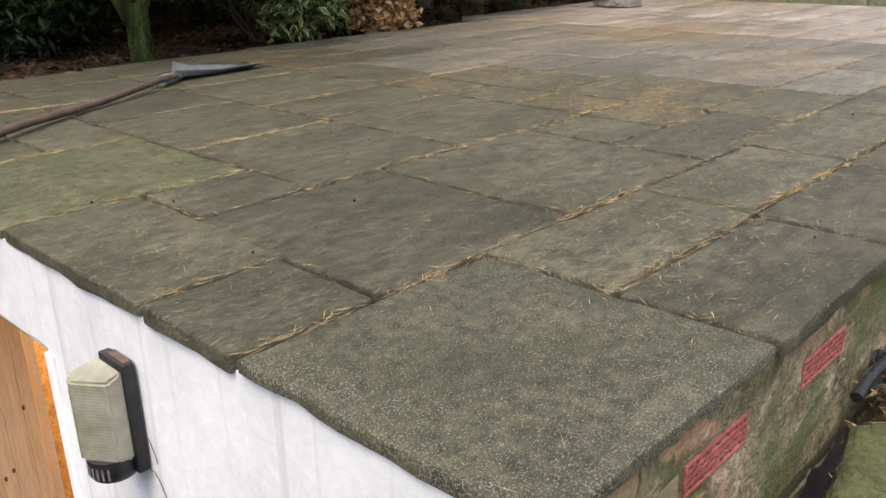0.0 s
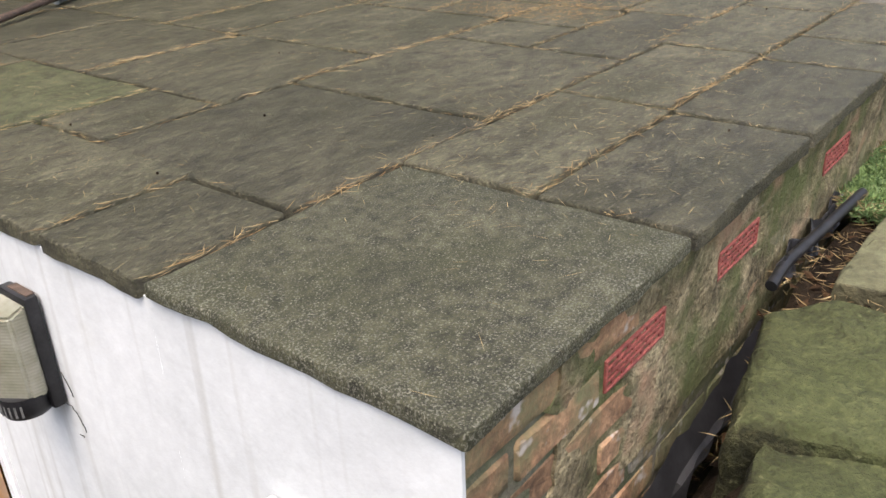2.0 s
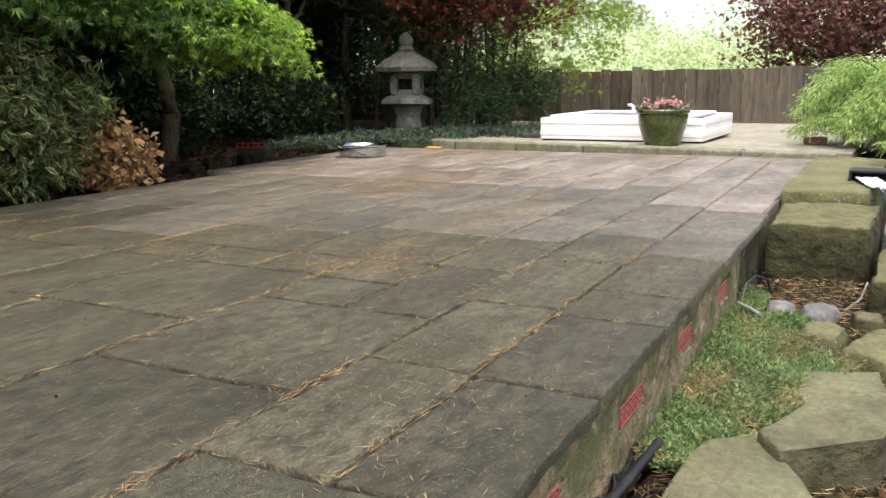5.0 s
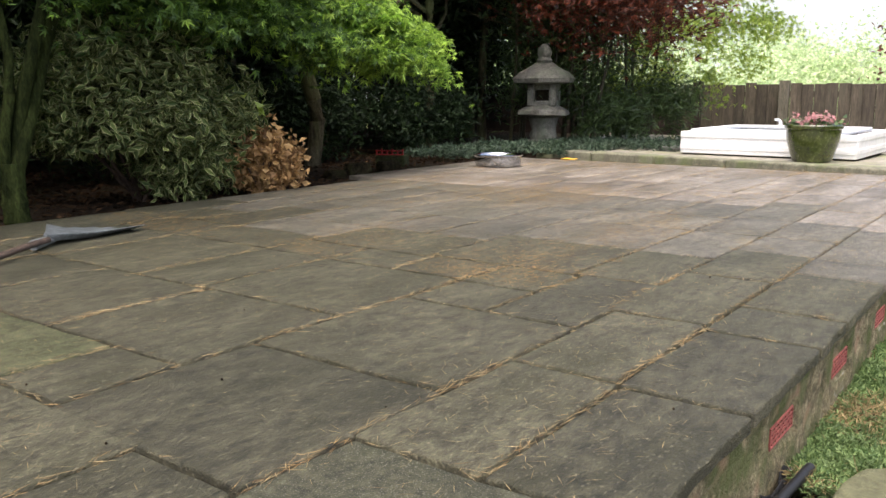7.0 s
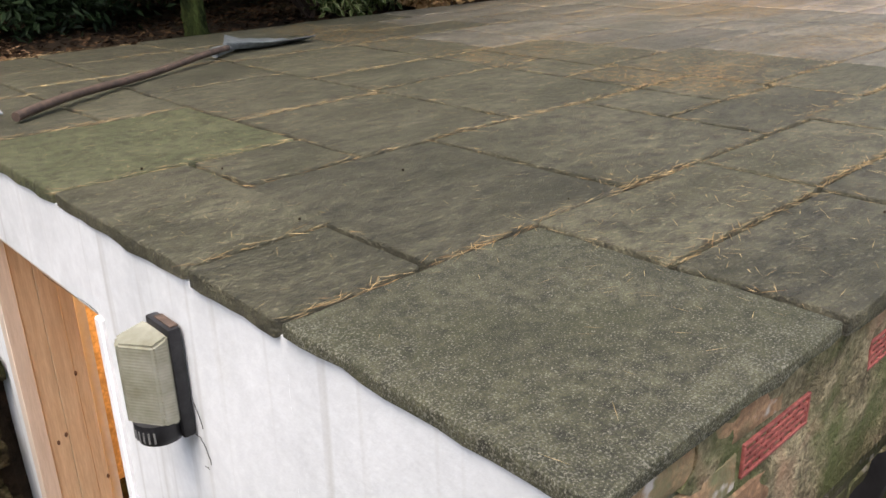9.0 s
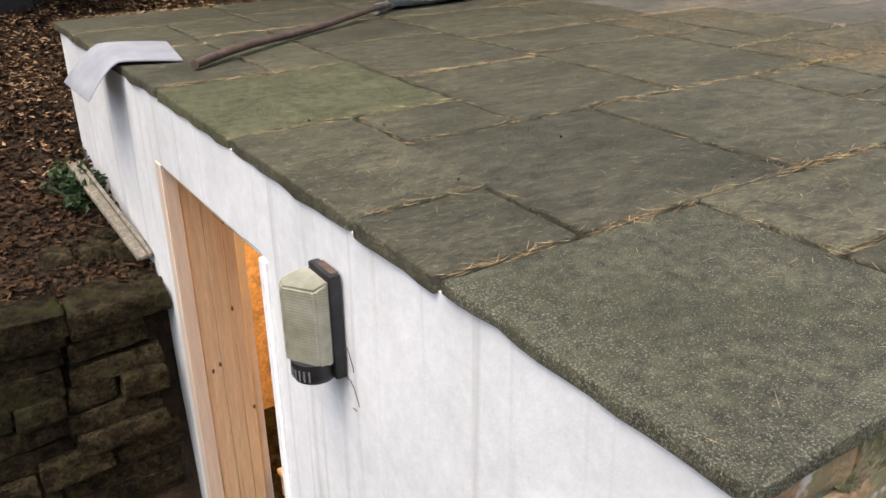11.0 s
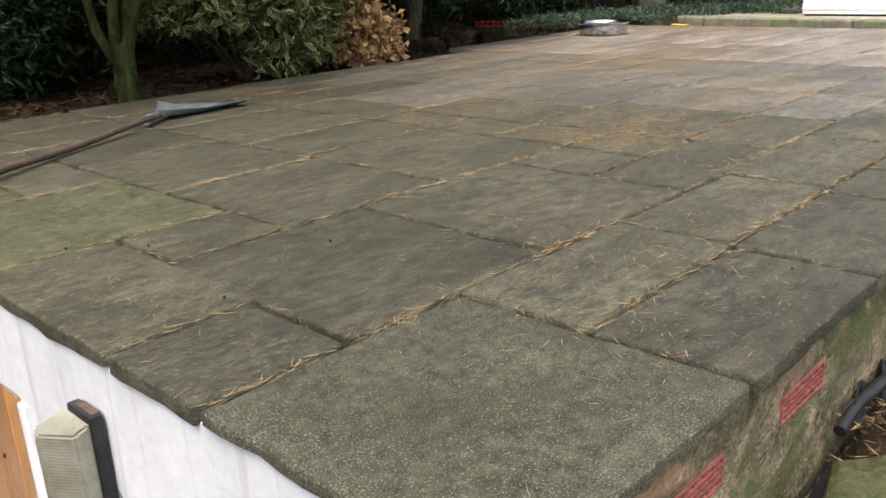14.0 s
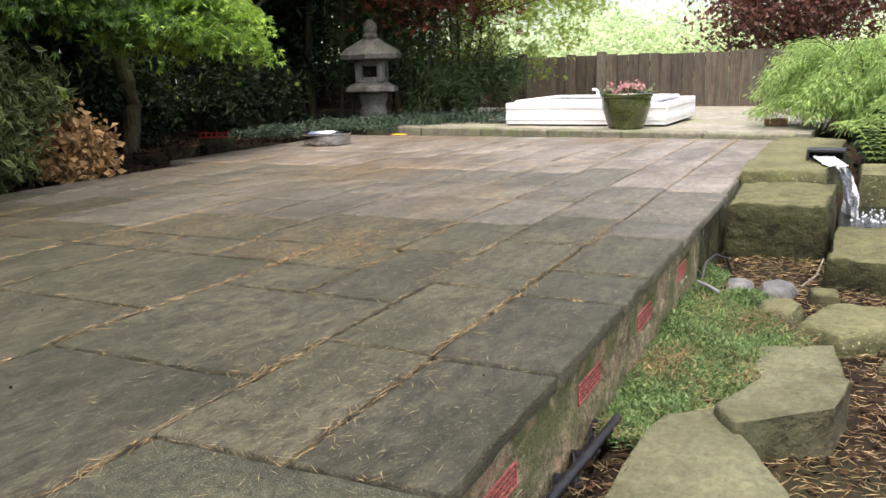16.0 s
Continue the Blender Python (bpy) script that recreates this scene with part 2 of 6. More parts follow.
M["moss_mid"] = material("olive_mossy_stone", (0.016, 0.017, 0.007), (0.066, 0.064, 0.030), 4, 60, 0.9, 1.0, 0.018, grain=1.0, low=0.45, high=1.5, spec=0.2, lit_top=(0.066, 0.074, 0.030),
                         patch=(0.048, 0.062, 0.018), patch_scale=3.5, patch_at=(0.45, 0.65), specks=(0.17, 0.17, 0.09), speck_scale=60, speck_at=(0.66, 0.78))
M["sandstone"] = material("pale_sandstone", (0.044, 0.041, 0.022), (0.120, 0.110, 0.065), 3.5, 45, 0.9, 1.0, 0.012, lit_top=(0.120, 0.120, 0.068), grain=1.0, low=0.6, high=1.35, spec=0.2,
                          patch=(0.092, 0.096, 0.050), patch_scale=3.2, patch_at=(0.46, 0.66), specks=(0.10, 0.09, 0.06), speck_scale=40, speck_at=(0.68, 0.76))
M["lantern"] = material("lichen_granite", (0.085, 0.083, 0.066), (0.20, 0.195, 0.165), 9, 80, 0.92, 0.7, 0.008,
                        patch=(0.13, 0.15, 0.10), patch_scale=4.0, patch_at=(0.5, 0.7))
M["cobble"] = material("grey_cobble", (0.085, 0.085, 0.08), (0.18, 0.178, 0.168), 8, 80, 0.75, 0.3, 0.004, vary=0.2)
M["rubble"] = material("dark_rubble", (0.011, 0.009, 0.005), (0.048, 0.038, 0.021), 9, 70, 0.95, 1.0, 0.018, spec=0.05, grain=1.0, low=0.4, high=1.6,
                       patch=(0.034, 0.036, 0.013), patch_scale=4.5, patch_at=(0.52, 0.7), vary=0.45)
M["soil"] = material("dark_soil", (0.012, 0.008, 0.005), (0.045, 0.03, 0.019), 6, 70, 0.95, 0.9, 0.02, spec=0.1, patch=(0.07, 0.042, 0.024), patch_scale=9, patch_at=(0.58, 0.7))
M["ground"] = material("garden_ground", (0.012, 0.009, 0.006), (0.042, 0.029, 0.018), 3, 60, 0.95, 0.8, 0.02, spec=0.1, patch=(0.03, 0.036, 0.013), patch_scale=0.8, patch_at=(0.55, 0.7))
M["meadow"] = material("bright_meadow", (0.16, 0.24, 0.06), (0.30, 0.38, 0.12), 0.3, 4, 0.9, 0.3, 0.02)
M["concrete"] = material("pale_concrete", (0.19, 0.175, 0.135), (0.32, 0.295, 0.24), 2.0, 50, 0.85, 0.4, 0.005, patch=(0.20, 0.21, 0.10), patch_scale=1.4, patch_at=(0.5, 0.7))
M["kerb"] = material("mossy_kerb", (0.105, 0.10, 0.066), (0.215, 0.205, 0.145), 4, 60, 0.9, 0.5, 0.006, patch=(0.12, 0.145, 0.052), patch_scale=3.0, patch_at=(0.45, 0.65), vary=0.08)
M["fence"] = material("brown_fence_board", (0.050, 0.040, 0.029), (0.115, 0.094, 0.068), 3, 40, 0.88, 0.4, 0.004, stretch=(5, 5, 0.6), vary=0.28,
                      patch=(0.12, 0.115, 0.08), patch_scale=0.6, patch_at=(0.55, 0.75))
# darker copy of the fence boards, with the shade of the trees in its colour
M["fence_shaded"] = material("shaded_fence_board", (0.02, 0.013, 0.010), (0.045, 0.03, 0.022), 3, 40, 0.9, 0.4, 0.004, stretch=(5, 5, 0.6), vary=0.3)
M["fence_post"] = material("grey_fence_post", (0.11, 0.096, 0.07), (0.20, 0.18, 0.14), 5, 60, 0.9, 0.4, 0.004, stretch=(5, 5, 0.7))
M["glaze"] = material("green_glaze", (0.022, 0.035, 0.006), (0.07, 0.085, 0.018), 5, 40, 0.22, 0.15, 0.004, coat=0.6, patch=(0.10, 0.08, 0.02), patch_scale=6, patch_at=(0.6, 0.8))
M["bark"] = material("tree_bark", (0.048, 0.041, 0.026), (0.14, 0.120, 0.078), 12, 90, 0.95, 1.0, 0.014, spec=0.1, grain=1.0, stretch=(1, 1, 0.25), patch=(0.075, 0.09, 0.03), patch_scale=3, patch_at=(0.5, 0.68))
M["bark_moss"] = material("mossy_bark", (0.014, 0.019, 0.006), (0.050, 0.064, 0.018), 14, 90, 0.95, 1.0, 0.014, spec=0.08, grain=1.0, stretch=(1, 1, 0.3))
M["bamboo"] = material("dark_cane", (0.02, 0.017, 0.009), (0.06, 0.055, 0.025), 9, 80, 0.5, 0.2, 0.002, vary=0.4)
M["twig"] = material("twig", (0.035, 0.022, 0.015), (0.09, 0.06, 0.04), 20, 90, 0.9, 0.3, 0.003)
M["terracotta"] = material("dull_clay", (0.16, 0.08, 0.05), (0.28, 0.15, 0.10), 15, 80, 0.85, 0.3, 0.003)
M["red_toy"] = material("red_paint", (0.22, 0.012, 0.015), (0.34, 0.02, 0.022), 20, 80, 0.4, 0.1, 0.001)
M["needle"] = leaf_material("dry_needle", (0.24, 0.17, 0.075), (0.52, 0.40, 0.20), 0.7, 0.1)
M["needle_rust"] = leaf_material("rusty_needle", (0.17, 0.10, 0.036), (0.43, 0.29, 0.115), 0.7, 0.1)
M["chips"] = leaf_material("bark_chips", (0.008, 0.005, 0.003), (0.070, 0.040, 0.020), 0.9, 0.0, spec=0.1)
M["chips_pale"] = leaf_material("lit_bark_chips", (0.10, 0.058, 0.030), (0.34, 0.225, 0.13), 0.9, 0.0, spec=0.1)
M["turf"] = leaf_material("turf_leaf", (0.055, 0.105, 0.028), (0.22, 0.31, 0.11), 0.6, 0.3)
M["straw"] = leaf_material("straw", (0.17, 0.12, 0.05), (0.38, 0.29, 0.14), 0.75, 0.1)
M["variegated"] = leaf_material("variegated_leaf", (0.026, 0.047, 0.012), (0.118, 0.155, 0.042), 0.55, 0.2, spec=0.15)
M["leaf_margin"] = leaf_material("cream_leaf_margin", (0.16, 0.175, 0.075), (0.42, 0.42, 0.20), 0.55, 0.2, spec=0.2)
M["lime"] = leaf_material("lime_leaf", (0.16, 0.24, 0.03), (0.38, 0.45, 0.07), 0.45, 0.3)
M["dead"] = leaf_material("dead_leaf", (0.17, 0.088, 0.030), (0.54, 0.345, 0.14), 0.75, 0.2)
M["maple"] = leaf_material("green_maple_leaf", (0.030, 0.075, 0.013), (0.16, 0.28, 0.040), 0.5, 0.4)
# brighter copy of the maple leaf, with sunlight put into the colour
M["maple_sunlit"] = leaf_material("sunlit_maple_leaf", (0.14, 0.27, 0.028), (0.46, 0.66, 0.10), 0.5, 0.5)
M["maple_pale"] = leaf_material("yellow_green_leaf", (0.17, 0.27, 0.035), (0.48, 0.58, 0.12), 0.5, 0.5)
M["maple_red"] = leaf_material("red_maple_leaf", (0.020, 0.009, 0.006), (0.23, 0.058, 0.024), 0.5, 0.3)
M["plum"] = leaf_material("purple_leaf", (0.065, 0.026, 0.020), (0.22, 0.092, 0.066), 0.5, 0.3)
M["dark_leaf"] = leaf_material("dark_evergreen_leaf", (0.009, 0.017, 0.007), (0.036, 0.062, 0.022), 0.55, 0.15, spec=0.2)
M["mid_leaf"] = leaf_material("laurel_leaf", (0.012, 0.028, 0.009), (0.05, 0.095, 0.026), 0.42, 0.2, spec=0.3)
M["bamboo_leaf"] = leaf_material("bamboo_leaf", (0.025, 0.05, 0.012), (0.10, 0.16, 0.045), 0.45, 0.25)
M["conifer"] = leaf_material("golden_conifer", (0.20, 0.34, 0.075), (0.54, 0.69, 0.25), 0.6, 0.45)
M["cover"] = leaf_material("blue_green_cover", (0.018, 0.036, 0.018), (0.075, 0.12, 0.066), 0.6, 0.2)
M["pampas"] = leaf_material("grey_grass", (0.20, 0.22, 0.14), (0.42, 0.44, 0.32), 0.6, 0.2)
M["fern"] = leaf_material("fern_leaf", (0.12, 0.20, 0.03), (0.28, 0.38, 0.06), 0.5, 0.3)
# both far leaf colours are whitened to stand for glare and haze
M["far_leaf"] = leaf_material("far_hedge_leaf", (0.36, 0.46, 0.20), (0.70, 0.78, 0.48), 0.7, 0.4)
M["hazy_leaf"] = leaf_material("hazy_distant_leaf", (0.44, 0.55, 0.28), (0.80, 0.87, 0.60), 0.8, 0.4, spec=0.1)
M["pink"] = leaf_material("pink_petal", (0.55, 0.17, 0.20), (0.80, 0.55, 0.52), 0.6, 0.3)
M["house_wall"] = material("pale_house_wall", (0.55, 0.50, 0.44), (0.72, 0.68, 0.62), 0.5, 6, 0.9, 0.1)
M["house_roof"] = material("pinkish_roof", (0.55, 0.44, 0.40), (0.68, 0.58, 0.53), 0.6, 8, 0.9, 0.2)
M["far_glass"] = material("dark_window", (0.10, 0.12, 0.14), (0.16, 0.18, 0.2), 1, 8, 0.2, 0.0)


def lens_material():
    m = bpy.data.materials.new("frosted_lens")
    m.use_nodes = True
    b = m.node_tree.nodes["Principled BSDF"]
    nt = m.node_tree
    geo = nt.nodes.new("ShaderNodeNewGeometry")
    col = ramp(nt, noise_node(nt, geo.outputs["Position"], 18, 4), [(0.3, (0.28, 0.272, 0.185)), (0.7, (0.46, 0.455, 0.36))])
    nt.links.new(col, b.inputs["Base Color"])
    b.inputs["Roughness"].default_value = 0.22
    b.inputs["Transmission Weight"].default_value = 0.45
    wave = nt.nodes.new("ShaderNodeTexWave")
    wave.bands_direction = "Z"
    wave.inputs["Scale"].default_value = 48.0
    wave.inputs["Distortion"].default_value = 0.3
    nt.links.new(geo.outputs["Position"], wave.inputs["Vector"])
    bp = nt.nodes.new("ShaderNodeBump")
    bp.inputs["Strength"].default_value = 0.25
    bp.inputs["Distance"].default_value = 0.003
    nt.links.new(wave.outputs[1], bp.inputs["Height"])
    nt.links.new(bp.outputs[0], b.inputs["Normal"])
    b.inputs["IOR"].default_value = 1.45
    return m


def water_material():
    m = bpy.data.materials.new("water")
    m.use_nodes = True
    nt = m.node_tree
    b = nt.nodes["Principled BSDF"]
    b.inputs["Base Color"].default_value = (0.75, 0.8, 0.82, 1)
    b.inputs["Roughness"].default_value = 0.08
    b.inputs["Transmission Weight"].default_value = 0.75
    b.inputs["IOR"].default_value = 1.33
    geo = nt.nodes.new("ShaderNodeNewGeometry")
    bp = nt.nodes.new("ShaderNodeBump")
    bp.inputs["Strength"].default_value = 0.6
    bp.inputs["Distance"].default_value = 0.02
    nt.links.new(noise_node(nt, geo.outputs["Position"], 35, 3), bp.inputs["Height"])
    nt.links.new(bp.outputs[0], b.inputs["Normal"])
    return m


M["lens"] = lens_material()
M["water"] = water_material()
M["pond"] = material("dark_pond_water", (0.01, 0.012, 0.01), (0.02, 0.025, 0.02), 6, 40, 0.12, 0.5, 0.01)
M["foam"] = material("white_foam", (0.50, 0.53, 0.56), (0.80, 0.82, 0.84), 30, 120, 0.5, 0.5, 0.01)
glow = bpy.data.materials.new("warm_bulb")
glow.use_nodes = True
glow.node_tree.nodes["Principled BSDF"].inputs["Emission Color"].default_value = (1, 0.62, 0.25, 1)
glow.node_tree.nodes["Principled BSDF"].inputs["Emission Strength"].default_value = 6
M["bulb"] = glow
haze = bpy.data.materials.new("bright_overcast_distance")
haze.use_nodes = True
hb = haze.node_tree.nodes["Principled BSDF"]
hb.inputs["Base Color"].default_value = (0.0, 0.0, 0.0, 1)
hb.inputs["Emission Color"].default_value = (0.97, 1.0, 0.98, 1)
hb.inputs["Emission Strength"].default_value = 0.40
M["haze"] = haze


# ---- mesh helpers ----
def finish(bm, name, mat, smooth=40):
    me = bpy.data.meshes.new(name)
    bm.to_mesh(me)
    bm.free()
    for x in (mat if isinstance(mat, (list, tuple)) else [mat]):
        me.materials.append(x)
    if smooth:
        me.polygons.foreach_set("use_smooth", [True] * len(me.polygons))
        me.set_sharp_from_angle(angle=radians(smooth))
    return me


def thing(name, label, category, at=(0, 0, 0), turn=0, group="", kind=""):
    """An Empty at the base of a thing; its parts hang under it."""
    ob = new(name)
    ob.empty_display_size = 0.1
    ob.matrix_basis = pose(*at, 0, 0, turn)
    return tagged(ob, label, category, group, kind)


def part(name, bm, mat, parent, label="", smooth=40):
    me = bm if isinstance(bm, bpy.types.Mesh) else finish(bm, name, mat, smooth)
    ob = new(name, me)
    ob.parent = parent
    return tagged(ob, label) if label else ob


def solid(name, bm, mat, label="", category="", group="", kind="", at=(0, 0, 0), smooth=40):
    ob = new(name, finish(bm, name, mat, smooth))
    ob.location = at
    return tagged(ob, label, category, group, kind)


def bx(bm, a, b, bevel=0.0, seg=2, m=None):
    r = bmesh.ops.create_cube(bm, size=1)
    vs = r["verts"]
    for v in vs:
        v.co = Vector([(a[i] + b[i]) / 2 + v.co[i] * (b[i] - a[i]) for i in range(3)])
        if m:
            v.co = m @ v.co
    if bevel:
        es = list({e for v in vs for e in v.link_edges})
        bmesh.ops.bevel(bm, geom=es, offset=bevel, segments=seg, affect="EDGES", profile=0.6)
    return bm


def box(a, b, bevel=0.0, seg=2):
    return bx(bmesh.new(), a, b, bevel, seg)


def tube(bm, pts, radii, seg=8, cap=True):
    pts = [Vector(p) for p in pts]
    if isinstance(radii, (int, float)):
        radii = [radii] * len(pts)
    rings = []
    for i, p in enumerate(pts):
        d = (pts[min(i + 1, len(pts) - 1)] - pts[max(i - 1, 0)]).normalized()
        s = d.cross(Vector((0, 0, 1)))
        s = s.normalized() if s.length > 1e-3 else Vector((1, 0, 0))
        u = s.cross(d).normalized()
        rings.append([bm.verts.new(p + radii[i] * (math.cos(2 * math.pi * k / seg) * s + math.sin(2 * math.pi * k / seg) * u)) for k in range(seg)])
    for r0, r1 in zip(rings, rings[1:]):
        for k in range(seg):
            bm.faces.new((r0[k], r0[(k + 1) % seg], r1[(k + 1) % seg], r1[k]))
    if cap:
        bm.faces.new(rings[0])
        bm.faces.new(rings[-1][::-1])
    bmesh.ops.recalc_face_normals(bm, faces=bm.faces)
    return bm


def lathe(bm, profile, seg=24, at=(0, 0, 0), flat=0.0):
    rings = []
    for r, z in profile:
        rings.append([bm.verts.new((at[0] + r * math.cos(2 * math.pi * (k + flat) / seg), at[1] + r * math.sin(2 * math.pi * (k + flat) / seg), at[2] + z)) for k in range(seg)])
    for r0, r1 in zip(rings, rings[1:]):
        for k in range(seg):
            bm.faces.new((r0[k], r0[(k + 1) % seg], r1[(k + 1) % seg], r1[k]))
    bm.faces.new(rings[0][::-1])
    bm.faces.new(rings[-1])
    return bm


def rock(foot, z0, z1, seed, rough=0.02, inset=0.08, tilt=(0, 0), cuts=4, bevel=0.02):
    """A stone from its footprint: a faceted hull, broken up and roughened."""
    rnd = random.Random(seed)
    bm = bmesh.new()
    cx, cy = sum(p[0] for p in foot) / len(foot), sum(p[1] for p in foot) / len(foot)
    h = z1 - z0
    for x, y in foot:
        top = z1 + tilt[0] * (x - cx) + tilt[1] * (y - cy)
        bm.verts.new((x, y, z0))
        f = 1 + rnd.uniform(-0.02, 0.02)
        bm.verts.new((cx + (x - cx) * f, cy + (y - cy) * f, z0 + h * rnd.uniform(0.45, 0.6)))
        f = 1 - inset * rnd.uniform(0.0, 0.5)
        bm.verts.new((cx + (x - cx) * f, cy + (y - cy) * f, top - min(h, 0.3) * rnd.uniform(0.06, 0.2)))
        f = 1 - inset * rnd.uniform(0.7, 1.6)
        bm.verts.new((cx + (x - cx) * f, cy + (y - cy) * f, top + rnd.uniform(-0.004, 0.004)))
    hull = bmesh.ops.convex_hull(bm, input=list(bm.verts))
    bmesh.ops.delete(bm, geom=[g for g in hull["geom_interior"] if isinstance(g, bmesh.types.BMVert)], context="VERTS")
    bmesh.ops.recalc_face_normals(bm, faces=bm.faces)
    bmesh.ops.bevel(bm, geom=list(bm.edges), offset=bevel * 0.4, segments=1, affect="EDGES", profile=0.5)
    bmesh.ops.triangulate(bm, faces=bm.faces)
    for k in range(cuts + 1):
        es = [e for e in bm.edges if e.calc_length() > 0.035]
        if not es or len(bm.faces) > 9000:
            break
        bmesh.ops.subdivide_edges(bm, edges=es, cuts=1)
        bmesh.ops.triangulate(bm, faces=[f for f in bm.faces if len(f.verts) > 3])
    bm.normal_update()
    o = Vector((seed * 3.1, seed * 1.7, seed))
    for v in bm.verts:
        p = v.co
        ridge = 1 - abs(noise.noise(Vector((p.x * 7, p.y * 7, p.z * 16)) + o)) * 2
        d = noise.noise(p * 4 + o) * 0.8 + noise.noise(p * 13 + o) * 0.4 + noise.noise(p * 34 + o) * 0.22 - 0.35 * max(ridge - 0.75, 0)
        v.co = p + v.normal * d * rough
    return bm


# ---- leaves ----
rng = np.random.default_rng(7)


def unit(a):
    return a / np.maximum(np.linalg.norm(a, axis=1, keepdims=True), 1e-9)


def blades(name, base, way, side, length, width, mat, fold=0.15, droop=0.12):
    """One mesh of many small folded leaves: base points, directions, side directions, lengths and widths."""
    n = len(base)
    length, width = np.broadcast_to(length, (n,))[:, None], np.broadcast_to(width, (n,))[:, None]
    way = unit(way)
    side = unit(side - way * np.sum(side * way, axis=1, keepdims=True))
    up = np.cross(side, way)
    mid = base + way * length * 0.42 + up * width * fold
    v = np.stack([base, mid + side * width / 2, base + way * length - up * length * droop, mid - side * width / 2], axis=1).reshape(-1, 3)
    k = np.arange(n)[:, None] * 4
    faces = np.concatenate([k + np.array([[0, 1, 2]]), k + np.array([[0, 2, 3]])], axis=1).reshape(-1, 3)
    me = bpy.data.meshes.new(name)
    me.from_pydata(v.tolist(), [], faces.tolist())
    me.materials.append(mat)
    return me


def cloud(n, centre, radii, clumps, spread, shell=0.55):
    """Points in clumps spread through the outer part of an ellipsoid, with gaps between the clumps."""
    d = unit(rng.normal(size=(clumps, 3)))
    c = np.array(centre) + d * (shell + (1 - shell) * rng.random((clumps, 1))) * np.array(radii)
    pick = rng.integers(0, clumps, n)
    return c[pick] + rng.normal(size=(n, 3)) * spread * (0.6 + 0.8 * rng.random((clumps, 1)))[pick]


def foliage(name, pts, length, width, mat, hang=0.3, flat=0.5, vary=0.35):
    """Leaves at the points: hang pulls their tips down, flat lays them level."""
    n = len(pts)
    way = rng.normal(size=(n, 3))
    way[:, 2] = way[:, 2] * (1 - flat) - hang
    side = rng.normal(size=(n, 3))
    side[:, 2] *= 1 - flat
    s = 1 + vary * (rng.random(n) * 2 - 1)
    return blades(name, pts, way, side, length * s, width * s, mat)


def edged_foliage(name, pts, length, width, inner, outer, hang=0.3, flat=0.4, vary=0.35):
    """Leaves with a green middle and a pale margin on both sides."""
    n = len(pts)
    way = rng.normal(size=(n, 3))
    way[:, 2] = way[:, 2] * (1 - flat) - hang
    way = unit(way)
    side = rng.normal(size=(n, 3))
    side[:, 2] *= 1 - flat
    side = unit(side - way * np.sum(side * way, axis=1, keepdims=True))
    up = np.cross(side, way)
    s = (1 + vary * (rng.random(n) * 2 - 1))[:, None]
    L, W = length * s, width * s
    mid = pts + way * L * 0.45
    tip = pts + way * L - up * L * 0.14
    v = np.stack([pts, mid + side * W * 0.5 + up * W * 0.12, tip, mid - side * W * 0.5 + up * W * 0.12,
                  mid + side * W * 0.36 + up * W * 0.05, mid - side * W * 0.36 + up * W * 0.05], axis=1).reshape(-1, 3)
    k = np.arange(n)[:, None] * 6
    faces = np.concatenate([k + np.array([[0, 4, 2, 5]]), k + np.array([[0, 1, 2, 4]]), k + np.array([[0, 5, 2, 3]])], axis=1).reshape(-1, 4)
    me = bpy.data.meshes.new(name)
    me.from_pydata(v.tolist(), [], faces.tolist())
    me.materials.append(inner)
    me.materials.append(outer)
    me.polygons.foreach_set("material_index", [0, 1, 1] * n)
    return me


def palmate(name, pts, size, mat, hang=0.25, flat=0.75):
    """Maple leaves: five pointed lobes from one base."""
    n = len(pts)
    way = rng.normal(size=(n, 3))
    way[:, 2] = way[:, 2] * (1 - flat) - hang
    way = unit(way)
    side = rng.normal(size=(n, 3))
    side[:, 2] *= 0.35
    side = unit(side - way * np.sum(side * way, axis=1, keepdims=True))
    s = size * (0.7 + 0.6 * rng.random(n))
    base, ways, sides, lengths = [], [], [], []
    for a, f in ((0, 1.0), (0.65, 0.85), (-0.65, 0.85), (1.35, 0.55), (-1.35, 0.55)):
        w = way * math.cos(a) + side * math.sin(a)
        base.append(pts)
        ways.append(w)
        sides.append(side * math.cos(a) - way * math.sin(a))
        lengths.append(s * f)
    L = np.concatenate(lengths)
    return blades(name, np.concatenate(base), np.concatenate(ways), np.concatenate(sides), L, L * 0.25, mat, 0.05, 0.16)


def limb(bm, a, b, r0, r1, bend=0.1, steps=6, seg=8):
    a, b = Vector(a), Vector(b)
    pts, rad = [], []
    o = Vector((random.random() * 20, random.random() * 20, random.random() * 20))
    for i in range(steps + 1):
        f = i / steps
        w = noise.noise_vector(o + Vector((f * 2.2, 0, 0))) * bend * math.sin(math.pi * min(f + 0.15, 1))
        pts.append(a.lerp(b, f) + w)
        rad.append(r0 + (r1 - r0) * f)
    tube(bm, pts, rad, seg)
    return pts


